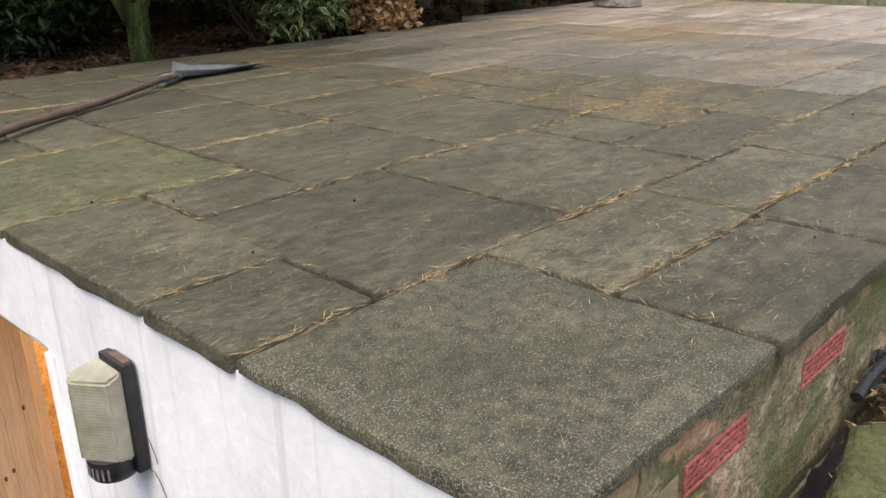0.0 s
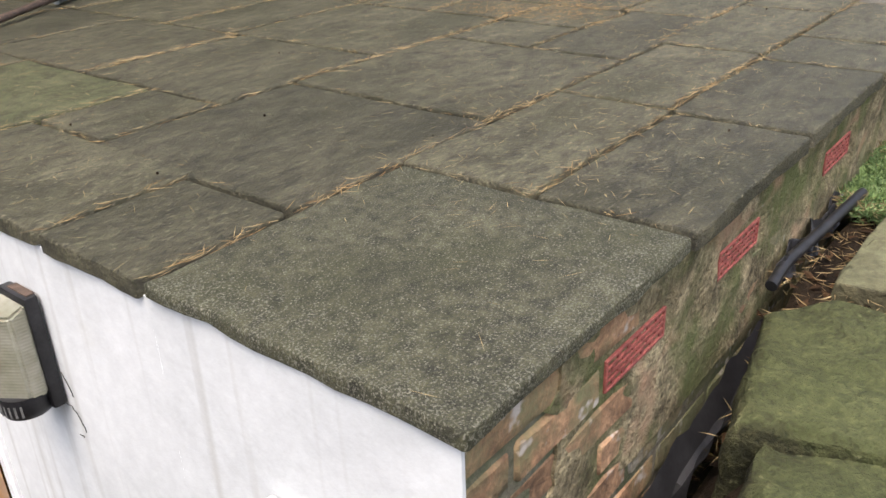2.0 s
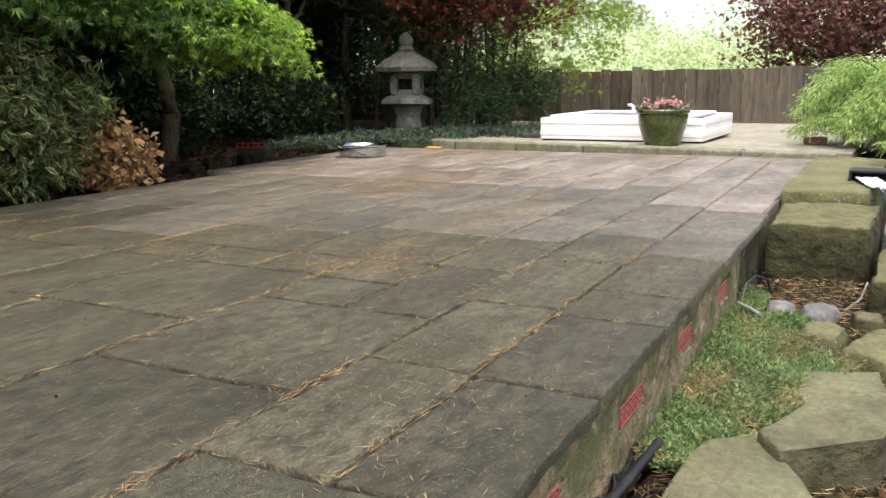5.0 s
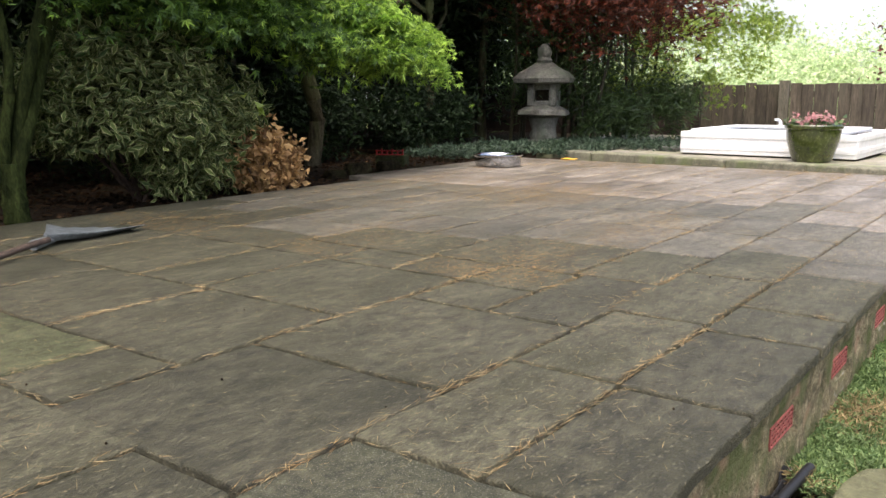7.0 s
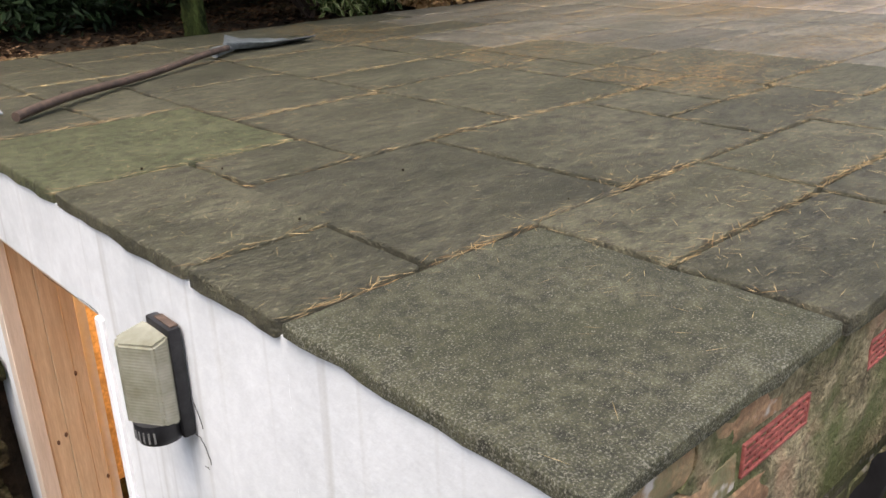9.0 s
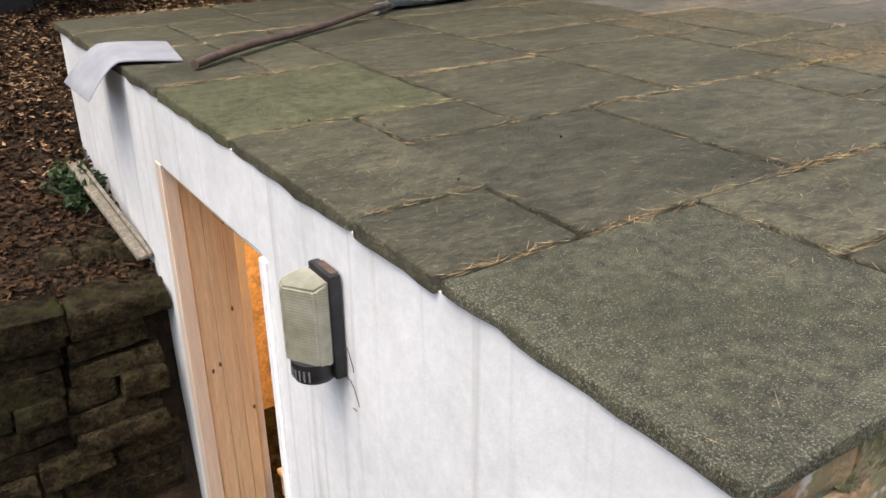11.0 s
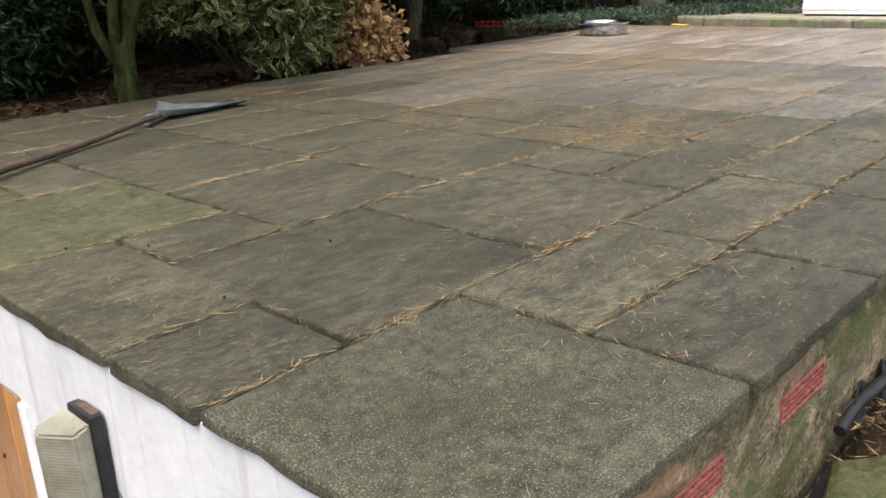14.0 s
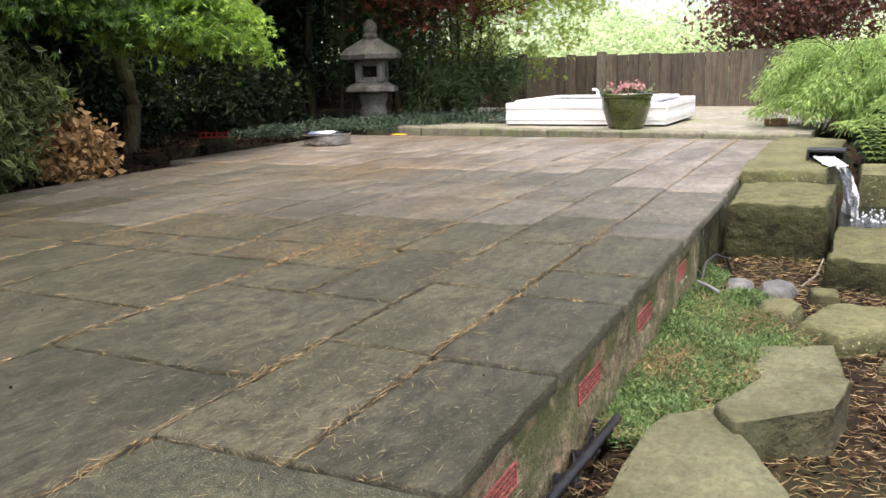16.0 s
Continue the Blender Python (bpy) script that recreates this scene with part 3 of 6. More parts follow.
# ---- ground ----
def ground_height(x, y):
    """The garden's level: a bed behind the terrace, bark sloping down past the doorway, a sunken yard at the door, a rockery on the other side."""
    n = noise.noise(Vector((x * 0.9, y * 0.9, 0))) * 0.05 + noise.noise(Vector((x * 4, y * 4, 3))) * 0.015
    if x < 0.05 and y > 2.47:
        f = min((y - 2.47) / 3.6, 1)
        return -0.80 + 0.68 * f + n * (0.3 + f)
    if x < 0.05 and y > -0.6:
        return -2.2
    if y < 0.02 and x > -0.2 and x < 7.0:
        gap = max(0, 1 - abs(y) / 0.1) * max(0, min(1, (1.05 - x) / 0.3))
        return -0.285 - 0.05 * min(-y, 2) - 0.4 * gap + n * 0.5 - (0.25 if x < 0.2 else 0)
    if x <= -0.2 and y < -0.6:
        return -1.4
    if 0 < x < 7.6 and 0 < y < 3.9:
        return -2.3
    if y > 3.88 and x < 1.3:
        f = min((y - 2.47) / 3.6, 1)
        w = min(max((x - 0.05) / 1.2, 0), 1)
        return (-0.80 + 0.68 * f) * (1 - w) - 0.055 * w + n
    if x > 13:
        return -0.25 - min((x - 13) * 0.02, 1.5)
    return -0.055 + n


def build_ground():
    xs = sorted(set([-400, -120, -40, -15, -8] + [round(-5 + 0.16 * i, 3) for i in range(126)] + [17, 22, 30, 50, 90, 200, 700]))
    ys = sorted(set([-400, -120, -40, -15, -8] + [round(-5 + 0.16 * i, 3) for i in range(100)] + [13, 18, 30, 60, 150, 500]))
    verts = [(x, y, ground_height(x, y)) for y in ys for x in xs]
    n = len(xs)
    faces = [(j * n + i, j * n + i + 1, (j + 1) * n + i + 1, (j + 1) * n + i) for j in range(len(ys) - 1) for i in range(n - 1)]
    me = bpy.data.meshes.new("ground")
    me.from_pydata(verts, [], faces)
    me.materials.append(M["ground"])
    me.materials.append(M["meadow"])
    for p in me.polygons:
        p.use_smooth = True
        if p.center.x > 14.5:
            p.material_index = 1
    return tagged(new("ground", me), "dark garden soil running out to a bright meadow", "ground", kind="structure")


build_ground()

# ---- terrace paving ----
# x0, x1, y0, y1 of each slab near the corner of the terrace
NEAR = [
    (0.0, 0.588, 0.0, 0.594, "aggregate"), (0.0, 0.300, 0.606, 0.895, "slab"), (0.0, 0.335, 0.907, 1.535, "slab"), (0.0, 0.665, 1.545, 2.185, "slab_green"),
    (0.0, 0.38, 2.195, 2.84, "slab"), (0.39, 0.67, 2.195, 2.99, "slab"), (0.0, 0.38, 2.85, 3.40, "slab"), (0.0, 0.735, 3.41, 3.84, "slab"),
    (0.39, 0.735, 3.0, 3.40, "slab"), (0.68, 1.245, 2.51, 2.99, "slab"),
    (0.312, 0.902, 0.610, 1.250, "slab"), (0.345, 0.665, 1.262, 1.535, "slab"), (0.675, 1.250, 1.272, 1.885, "slab"), (0.675, 1.245, 1.895, 2.50, "slab"),
    (0.745, 1.25, 3.0, 3.45, "slab"), (0.745, 1.25, 3.46, 3.86, "slab"),
    (0.914, 1.555, 0.622, 1.258, "slab"), (0.600, 1.19, 0.312, 0.610, "slab"), (0.600, 1.170, 0.0, 0.300, "slab"), (1.182, 1.752, 0.0, 0.312, "slab"),
    (1.20, 1.80, 0.324, 0.612, "slab"), (1.764, 2.078, 0.0, 0.316, "slab"), (1.81, 2.48, 0.328, 0.640, "slab"),
    (1.566, 2.212, 0.624, 0.930, "slab"), (1.568, 1.868, 0.942, 1.250, "slab"), (1.880, 2.195, 0.945, 1.252, "slab"), (1.262, 1.882, 1.272, 1.938, "slab"),
    (1.894, 2.195, 1.264, 1.590, "slab"), (1.894, 2.160, 1.602, 1.938, "slab"), (1.258, 1.89, 1.950, 2.31, "slab"), (1.90, 2.160, 1.950, 2.32, "slab"),
    (1.258, 1.90, 2.32, 2.94, "slab"), (1.91, 2.25, 2.33, 2.94, "slab"), (1.262, 1.90, 2.95, 3.45, "slab"), (1.91, 2.25, 2.95, 3.45, "slab"),
    (1.262, 2.25, 3.46, 3.92, "slab"),
]
# strips of slabs running away from the corner: y0, y1 and the joints along x
STRIPS = [
    (0.0, 0.315, [2.085, 2.695, 3.015, 3.92, 4.56, 5.35, 5.95, 6.55, 7.0]),
    (0.327, 0.640, [2.485, 3.05, 3.48, 4.03, 4.56, 5.35, 6.06, 6.66, 7.05]),
]
# bands across the middle of the terrace: y0, y1 and the joints along x
BANDS = [
    (0.649, 0.970, [2.218, 2.805, 3.455, 4.025, 4.80]), (0.978, 1.635, [2.203, 2.805, 3.435, 3.925]), (0.980, 1.325, [3.925, 4.525]), (1.337, 1.645, [3.925, 4.525]),
    (1.645, 2.320, [2.168, 2.625]), (1.650, 1.985, [2.625, 3.435, 3.855]), (1.657, 2.320, [3.855, 4.525]), (1.997, 2.320, [2.625, 3.135]), (1.997, 2.640, [3.135, 3.855]),
    (2.332, 2.640, [3.855, 4.525]), (2.332, 2.940, [2.258, 2.625, 3.135]), (2.652, 3.280, [3.135, 3.505]), (2.652, 2.960, [3.505, 4.105]), (2.972, 3.280, [3.505, 4.105]),
    (2.652, 3.280, [4.105, 4.525]), (2.952, 3.280, [2.258, 2.915, 3.135]), (3.292, 3.620, [2.258, 2.605, 3.205, 3.805, 4.525]), (3.632, 3.960, [2.258, 2.915, 3.505, 4.005, 4.525]),
]
# the rest is laid in random sizes on this grid
ROWS_Y = [0.978, 1.331, 1.651, 1.991, 2.326, 2.646, 2.966, 3.286, 3.626, 3.966, 4.29]
COLS_X = [4.53 + 0.312 * k for k in range(9)]


def random_paving():
    rnd = random.Random(12)
    nx, ny = len(COLS_X) - 1, len(ROWS_Y) - 1
    free = [[True] * ny for _ in range(nx)]
    out = []
    for i in range(nx):
        for j in range(ny):
            if not free[i][j]:
                continue
            sizes = [(2, 2), (3, 2), (2, 1), (1, 2), (2, 2), (3, 1), (1, 1)]
            rnd.shuffle(sizes)
            sizes.append((1, 1))
            for w, h in sizes:
                if i + w <= nx and j + h <= ny and all(free[a][b] for a in range(i, i + w) for b in range(j, j + h)):
                    break
            for a in range(i, i + w):
                for b in range(j, j + h):
                    free[a][b] = False
            out.append((COLS_X[i] + 0.005, COLS_X[i + w] - 0.005, ROWS_Y[j] + 0.005, ROWS_Y[j + h] - 0.005))
    return out


def slab_mesh(x0, x1, y0, y1, mat, seed, near):
    """One flagstone with worn, uneven edges and a slightly riven top."""
    bm = bmesh.new()
    thick = 0.022 if mat == "aggregate" else 0.032
    if near:
        x0, x1, y0, y1 = x0 + (0.003 if x0 > 0 else 0), x1 - 0.003, y0 + (0.003 if y0 > 0 else 0), y1 - 0.003
    bx(bm, (x0, y0, -thick), (x1, y1, 0))
    step = 0.05 if near else 0.15
    for axis, (lo, hi) in enumerate(((x0, x1), (y0, y1))):
        cuts = max(int((hi - lo) / step), 1)
        es = [e for e in bm.edges if abs(e.verts[0].co[axis] - e.verts[1].co[axis]) > 1e-4 and abs(e.verts[0].co[axis] - e.verts[1].co[axis]) > (hi - lo) * 0.9]
        bmesh.ops.subdivide_edges(bm, edges=es, cuts=cuts, use_grid_fill=True)
    rim = [e for e in bm.edges if len(e.link_faces) == 2 and e.calc_face_angle(0) > 1.0 and max(v.co.z for v in e.verts) > -0.01]
    bmesh.ops.bevel(bm, geom=rim, offset=0.006 if near else 0.005, segments=2 if near else 1, affect="EDGES", profile=0.5)
    o = Vector((seed * 2.3, seed * 1.1, 0))
    tip = noise.noise(o) * 0.0025
    for v in bm.verts:
        p = v.co + o
        out = noise.noise(p * 8) * 0.008 + noise.noise(p * 30) * 0.004
        cx, cy = (x0 + x1) / 2, (y0 + y1) / 2
        edge_x = abs(abs(v.co.x - cx) - (x1 - x0) / 2) < 0.014
        edge_y = abs(abs(v.co.y - cy) - (y1 - y0) / 2) < 0.014
        if edge_x:
            v.co.x += out * 0.8
        if edge_y:
            v.co.y += out * 0.8
        if near and v.co.z < -0.015 and (edge_x or edge_y):
            v.co.z += noise.noise(p * 11) * 0.009
        v.co.z += tip + noise.noise(p * 6) * 0.002 + noise.noise(p * 19) * 0.0012
    return finish(bm, "slab", M[mat], 50)


paving = tagged(new("paving", finish(box((0.05, 0.05, -0.075), (7.3, 3.9, -0.030)), "paving", M["bed"], 0)),
                "terrace of worn grey flagstones strewn with pine needles", "paving", kind="structure")
pick_tone = random.Random(77)


# slabs farther along x take the paler, sheen-coloured materials
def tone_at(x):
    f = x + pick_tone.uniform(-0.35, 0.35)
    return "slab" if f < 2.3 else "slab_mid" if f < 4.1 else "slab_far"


SLABS = [(a, b, c, d, m, True) for a, b, c, d, m in NEAR]
for y0, y1, xs in STRIPS:
    for x0, x1 in zip(xs, xs[1:]):
        y0 = 0.03 if y1 < 0.33 and x0 > 3.2 else y0
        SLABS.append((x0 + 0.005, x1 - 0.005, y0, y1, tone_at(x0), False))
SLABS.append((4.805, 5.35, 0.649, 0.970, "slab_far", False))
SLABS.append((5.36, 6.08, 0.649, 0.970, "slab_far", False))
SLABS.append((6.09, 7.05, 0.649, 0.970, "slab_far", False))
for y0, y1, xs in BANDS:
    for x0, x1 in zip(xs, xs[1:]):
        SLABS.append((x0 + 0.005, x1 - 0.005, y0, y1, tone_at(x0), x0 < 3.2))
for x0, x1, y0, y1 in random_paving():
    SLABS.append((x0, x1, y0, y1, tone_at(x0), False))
for i, (x0, x1, y0, y1, m, near) in enumerate(SLABS):
    piece = new("slab", slab_mesh(x0, x1, y0, y1, m, i + 1, near))
    piece.parent = paving
tagged(paving.children[0], "square exposed-aggregate corner slab")
tagged(paving.children[3], "slab yellow-green with algae")

# ---- the outbuilding under the terrace ----
WF = 0.007


def wall_front():
    """White rendered wall with the doorway cut through it."""
    bm = bmesh.new()
    t = WF + 0.26
    bx(bm, (WF, 0.040, -2.2), (t, 0.60, -0.020))
    bx(bm, (WF, 0.60, -2.2), (t, 1.385, -0.030))
    bx(bm, (WF, 0.012, -2.2), (WF + 0.006, 0.040, -0.020))
    bx(bm, (WF, 1.385, -0.264), (t, 2.335, -0.030))
    bx(bm, (WF, 2.335, -2.2), (t, 3.74, -0.030))
    es = [e for e in bm.edges if e.calc_length() > 0.15]
    bmesh.ops.subdivide_edges(bm, edges=es, cuts=14, use_grid_fill=True)
    for v in bm.verts:
        if v.co.x < WF + 0.01:
            v.co.x += noise.noise(v.co * 3) * 0.004
        if v.co.z > -0.05 and v.co.x < 0.1:
            v.co.z += noise.noise(v.co * 14) * 0.006
    return solid("wall_front", bm, M["render"], "white painted render wall with damp streaks and a doorway", "wall", kind="structure", smooth=30)


wall_front()

# side wall: mortar core, bricks, air bricks
side = tagged(new("wall_side", finish(box((WF + 0.007, 0.0245, -1.6), (7.3, 0.23, -0.020)), "wall_side", M["mortar"], 0)),
              "old red brick wall, algae-stained under the slabs", "wall", kind="structure")
AIR = [0.358, 0.775, 1.402, 2.030, 2.675]


def brick_mesh(seed, half=False, mat="brick"):
    bm = box((0, 0, 0), (0.102 if half else 0.213, 0.05, 0.063), 0.006, 1)
    bmesh.ops.subdivide_edges(bm, edges=[e for e in bm.edges if e.calc_length() > 0.05], cuts=2, use_grid_fill=True)
    for v in bm.verts:
        v.co += noise.noise_vector(v.co * 22 + Vector((seed * 5, 0, 0))) * 0.0035
    return finish(bm, "brick", M[mat], 40)


BRICKS = [brick_mesh(s) for s in range(5)]
ALGAE = [brick_mesh(s + 20, False, "brick_algae") for s in range(5)]
HALVES = [brick_mesh(s + 9, True) for s in range(3)]
random.seed(3)
for course in range(8):
    z = -0.097 - 0.0755 * course
    x = WF + 0.008 - (0.11 if course % 2 else 0.0)
    while x < 3.1:
        if x < WF:
            me, w, x = random.choice(HALVES), 0.112, WF + 0.008
        else:
            me, w = random.choice(BRICKS if x + 0.5 * course * 0.1 < 0.75 + random.uniform(-0.3, 0.3) else ALGAE), 0.225
        if not (course == 1 and any(x < a + 0.205 and x + w > a for a in AIR)):
            b = new("brick", me)
            b.parent = side
            b.location = (x, 0.0205 + random.uniform(-0.002, 0.0035), z)
            b.rotation_euler = (0, random.uniform(-0.01, 0.01), random.uniform(-0.012, 0.012))
        x += w


def air_brick():
    """A red clay ventilation brick: frame, slots in four rows, ribs."""
    t = bmesh.new()
    bx(t, (0.002, 0.0008, 0.002), (0.203, 0.03, 0.060))
    back = finish(t, "slot_back", M["red_dark"], 0)
    f = bmesh.new()
    bx(f, (0, -0.004, 0), (0.205, 0.008, 0.006), 0.001, 1)
    bx(f, (0, -0.004, 0.056), (0.205, 0.008, 0.062), 0.001, 1)
    bx(f, (0, -0.004, 0.006), (0.006, 0.008, 0.056), 0.001, 1)
    bx(f, (0.199, -0.004, 0.006), (0.205, 0.008, 0.056), 0.001, 1)
    for r in range(4):
        z = 0.006 + r * 0.0125
        if r:
            bx(f, (0.006, -0.003, z - 0.0025), (0.199, 0.007, z + 0.0025))
        for k in range(6):
            x = 0.024 + k * 0.033 + (0.0165 if r % 2 else 0)
            if x < 0.195:
                bx(f, (x, -0.002, z), (x + 0.009, 0.007, z + 0.0125))
    return back, finish(f, "air_brick", M["red_clay"], 30)


AB_BACK, AB_FACE = air_brick()
for i, x in enumerate(AIR):
    ab = new("air_brick", AB_FACE)
    ab.parent = side
    ab.location = (x, 0.0232, -0.169)
    ab.scale = (0.96, 1.0, 0.9)
    tagged(ab, "red clay air brick with rows of slots")
    bk = new("slot_back", AB_BACK)
    bk.parent = ab
# old mortar smeared over the brickwork, thin enough for bricks to show through
bm = box((0.22, 0.0165, -0.36), (3.12, 0.0242, -0.020))
bmesh.ops.subdivide_edges(bm, edges=[e for e in bm.edges if e.calc_length() > 1], cuts=150, use_grid_fill=True)
bmesh.ops.subdivide_edges(bm, edges=[e for e in bm.edges if 0.2 < e.calc_length() < 1], cuts=16, use_grid_fill=True)
for v in bm.verts:
    if v.co.y < 0.02:
        p = v.co * 1.0
        v.co.y += noise.noise(p * 7) * 0.006 + noise.noise(p * 26) * 0.003 + max(0, 0.75 - p.x) * 0.009 - 0.004 * max(0, min(1, (p.z + 0.14) * 12))
        if -0.185 < p.z < -0.098 and any(a - 0.014 < p.x < a + 0.219 for a in AIR):
            v.co.y = 0.0238
    if v.co.x < 0.24:
        v.co.x += 0.08 * noise.noise(Vector((0, 0, v.co.z * 25)))
part("mortar_skim", bm, M["skim"], side, "crumbling grey-green mortar skim")

solid("ceiling", box((WF + 0.26, 0.23, -0.16), (3.4, 3.74, -0.08)), M["warm_wall"], "underside of the terrace roof", "ceiling", kind="structure", smooth=0)
solid("wall_back", box((3.4, 0.30, -2.2), (3.6, 3.74, -0.08)), M["warm_wall"], "plain inner wall of the store", "wall", kind="structure", smooth=0)
solid("wall_left", box((WF + 0.26, 3.54, -2.2), (3.4, 3.74, -0.08)), M["warm_wall"], "plain inner side wall of the store", "wall", kind="structure", smooth=0)
solid("wall_right", box((WF + 0.26, 0.235, -2.2), (3.4, 0.30, -0.16)), M["warm_wall"], "plain inner brick wall of the store", "wall", kind="structure", smooth=0)
solid("floor", box((-2.5, -0.6, -2.3), (3.4, 3.54, -2.19)), M["rubble"], "concrete floor at the sunken doorway", "floor", kind="structure", smooth=0)

# doorway: pine lining, white frame post
door = thing("door_1", "open doorway lined with knotty raw pine boards", "doorway", (0, 0, 0), kind="structure")
x = WF - 0.006
for k, (w, mat, dz) in enumerate(((0.05, "pine_pale", 0), (0.065, "pine", 0.002), (0.06, "pine", 0.0), (0.045, "pine", 0.003))):
    part("jamb_board", box((x, 2.262 + dz + (0.012 if k == 0 else 0.018), -2.19), (x + w - 0.001, 2.333, -0.266), 0.0015, 1), M[mat], door,
         "pale pine frame edge" if k == 0 else "")
    x += w
random.seed(11)
for k in range(6):
    kx, kz = random.choice((0.08, 0.10, 0.14, 0.18, 0.22)) + random.uniform(-0.01, 0.01), random.uniform(-1.5, -0.34)
    kb = bmesh.new()
    bmesh.ops.create_uvsphere(kb, u_segments=10, v_segments=6, radius=1)
    for v in kb.verts:
        v.co = Vector((kx + v.co.x * random.uniform(0.005, 0.006), 2.281 + v.co.y * 0.0025, kz + v.co.z * 0.010))
    part("knot", kb, M["knot"], door)
part("frame_post", box((WF - 0.012, 1.375, -2.19), (WF + 0.09, 1.410, -0.266), 0.004, 1), M["white_panel"], door, "white painted frame post")
part("frame_stop", box((WF + 0.022, 1.410, -2.19), (WF + 0.07, 1.427, -0.269), 0.003, 1), M["white_panel"], door, "white painted door stop")
part("frame_head", box((WF + 0.004, 1.410, -0.277), (WF + 0.09, 2.333, -0.266), 0.003, 1), M["pine_pale"], door)

# inside the store
lamp_bulb = thing("ceiling_bulb", "warm glowing bulb hanging inside the store", "lamp", (1.3, 2.3, -0.16))
part("cord", tube(bmesh.new(), [(0, 0, 0), (0, 0, -0.2)], 0.004, 6), M["black"], lamp_bulb)
part("bulb", lathe(bmesh.new(), [(0.012, -0.2), (0.015, -0.22), (0.03, -0.25), (0.032, -0.275), (0.02, -0.3), (0.004, -0.308)], 16), M["bulb"], lamp_bulb, "glowing warm bulb")
pl = bpy.data.lights.new("store_light", "POINT")
pl.energy, pl.color, pl.shadow_soft_size = 36, (1.0, 0.62, 0.28), 0.05
plo = new("store_light", pl)
plo.location = (1.3, 2.3, -0.55)
crate = thing("wooden_crate", "rough pine crate standing on the store floor", "crate", (0.42, 2.12, -2.19))
for z in (0.0, 0.14, 0.28, 0.42):
    part("slat", box((-0.12, -0.2, z), (0.2, -0.185, z + 0.11), 0.003, 1), M["pine"], crate)
    part("slat", box((-0.12, -0.185, z), (-0.105, 0.2, z + 0.11), 0.003, 1), M["pine"], crate)
part("lid", box((-0.13, -0.21, 0.53), (0.21, 0.21, 0.55), 0.003, 1), M["pine"], crate)
case = thing("tool_case", "yellow and black plastic tool case on the crate", "tool case", (0.46, 2.1, -1.64))
part("body", box((-0.12, -0.12, 0), (0.12, 0.12, 0.16), 0.02, 2), M["yellow"], case, "yellow plastic body")
part("lid", box((-0.125, -0.125, 0.16), (0.125, 0.125, 0.23), 0.02, 2), M["black"], case, "black lid")
part("handle", tube(bmesh.new(), [(-0.06, 0, 0.225), (-0.06, 0, 0.28), (0.06, 0, 0.28), (0.06, 0, 0.225)], 0.012, 8), M["black"], case, "black carrying handle")


# ---- wall lamp and switch box ----
def wall_lamp():
    ob = thing("wall_lamp", "black bulkhead lamp with a ribbed frosted lens on the white wall", "wall lamp", (WF, 1.006, -0.254))
    part("back_plate", box((-0.030, -0.048, -0.118), (-0.004, 0.052, 0.118), 0.006, 2), M["black"], ob, "black plastic back plate")
    part("top_dirt", box((-0.022, -0.04, 0.1175), (-0.004, 0.03, 0.120), 0.001, 1), M["handle"], ob, "rusty debris on the plate's top")
    # prism lens: two sloping faces that meet in a ridge
    bm = bmesh.new()
    prof = [(-0.030, -0.046), (-0.062, -0.042), (-0.104, 0.022), (-0.092, 0.058), (-0.030, 0.056)]
    low = [bm.verts.new((x, y, -0.082)) for x, y in prof]
    top = [bm.verts.new((x, y, 0.092 + (0.016 if i in (0, 4) else 0))) for i, (x, y) in enumerate(prof)]
    n = len(prof)
    bm.faces.new(low[::-1])
    bm.faces.new(top)
    for k in range(n):
        bm.faces.new((low[k], low[(k + 1) % n], top[(k + 1) % n], top[k]))
    bmesh.ops.recalc_face_normals(bm, faces=bm.faces)
    bmesh.ops.bevel(bm, geom=list(bm.edges), offset=0.005, segments=2, affect="EDGES")
    lens = part("lens", bm, M["lens"], ob, "yellowed frosted prismatic lens", 30)
    rib = bmesh.new()
    a, b = Vector((-0.1035, 0.025, 0)), Vector((-0.0935, 0.055, 0))
    for k in range(26):
        z = -0.074 + k * 0.0061
        tube(rib, [a + Vector((0, 0, z)), b + Vector((0, 0, z))], 0.0016, 5)
    part("rib", rib, M["lens"], lens)
    part("cap", lathe(bmesh.new(), [(0.034, -0.128), (0.044, -0.122), (0.049, -0.108), (0.049, -0.076)], 24, (-0.052, 0.008, 0)), M["black"], ob, "black sensor cap")
    win = bmesh.new()
    for k in range(6):
        an = radians(168 + k * 13)
        p = Vector((-0.052 + 0.0475 * math.cos(an), 0.008 + 0.0475 * math.sin(an), -0.103))
        bx(win, (-0.002, -0.002, -0.010), (0.002, 0.002, 0.014), m=Matrix.Translation(p) @ Matrix.Rotation(an, 4, "Z"))
    part("sensor_fin", win, M["cobble"], ob, "grey sensor fins")
    return ob


wall_lamp()
sb = thing("switch_box", "grey-white outdoor switch box with a dark label", "switch box", (WF, 0.308, -0.348))
part("body", box((-0.042, -0.050, -0.072), (-0.003, 0.054, 0.072), 0.007, 2), M["grey_plastic"], sb)
part("cover", box((-0.052, -0.044, -0.064), (-0.042, 0.049, 0.066), 0.005, 2), M["grey_plastic"], sb, "hinged pale cover")
part("label_plate", box((-0.0545, -0.026, -0.052), (-0.0515, 0.043, 0.050), 0.001, 1), M["label_grey"], sb, "dark grey label plate")
for k, (y0, y1) in enumerate(((0.0, 0.036), (0.006, 0.036), (0.012, 0.036), (-0.01, 0.036))):
    part("text_bar", box((-0.0555, y0, 0.030 - k * 0.014), (-0.0544, y1, 0.036 - k * 0.014)), M["white_plastic"], sb, "pale line of unreadable print", 0)
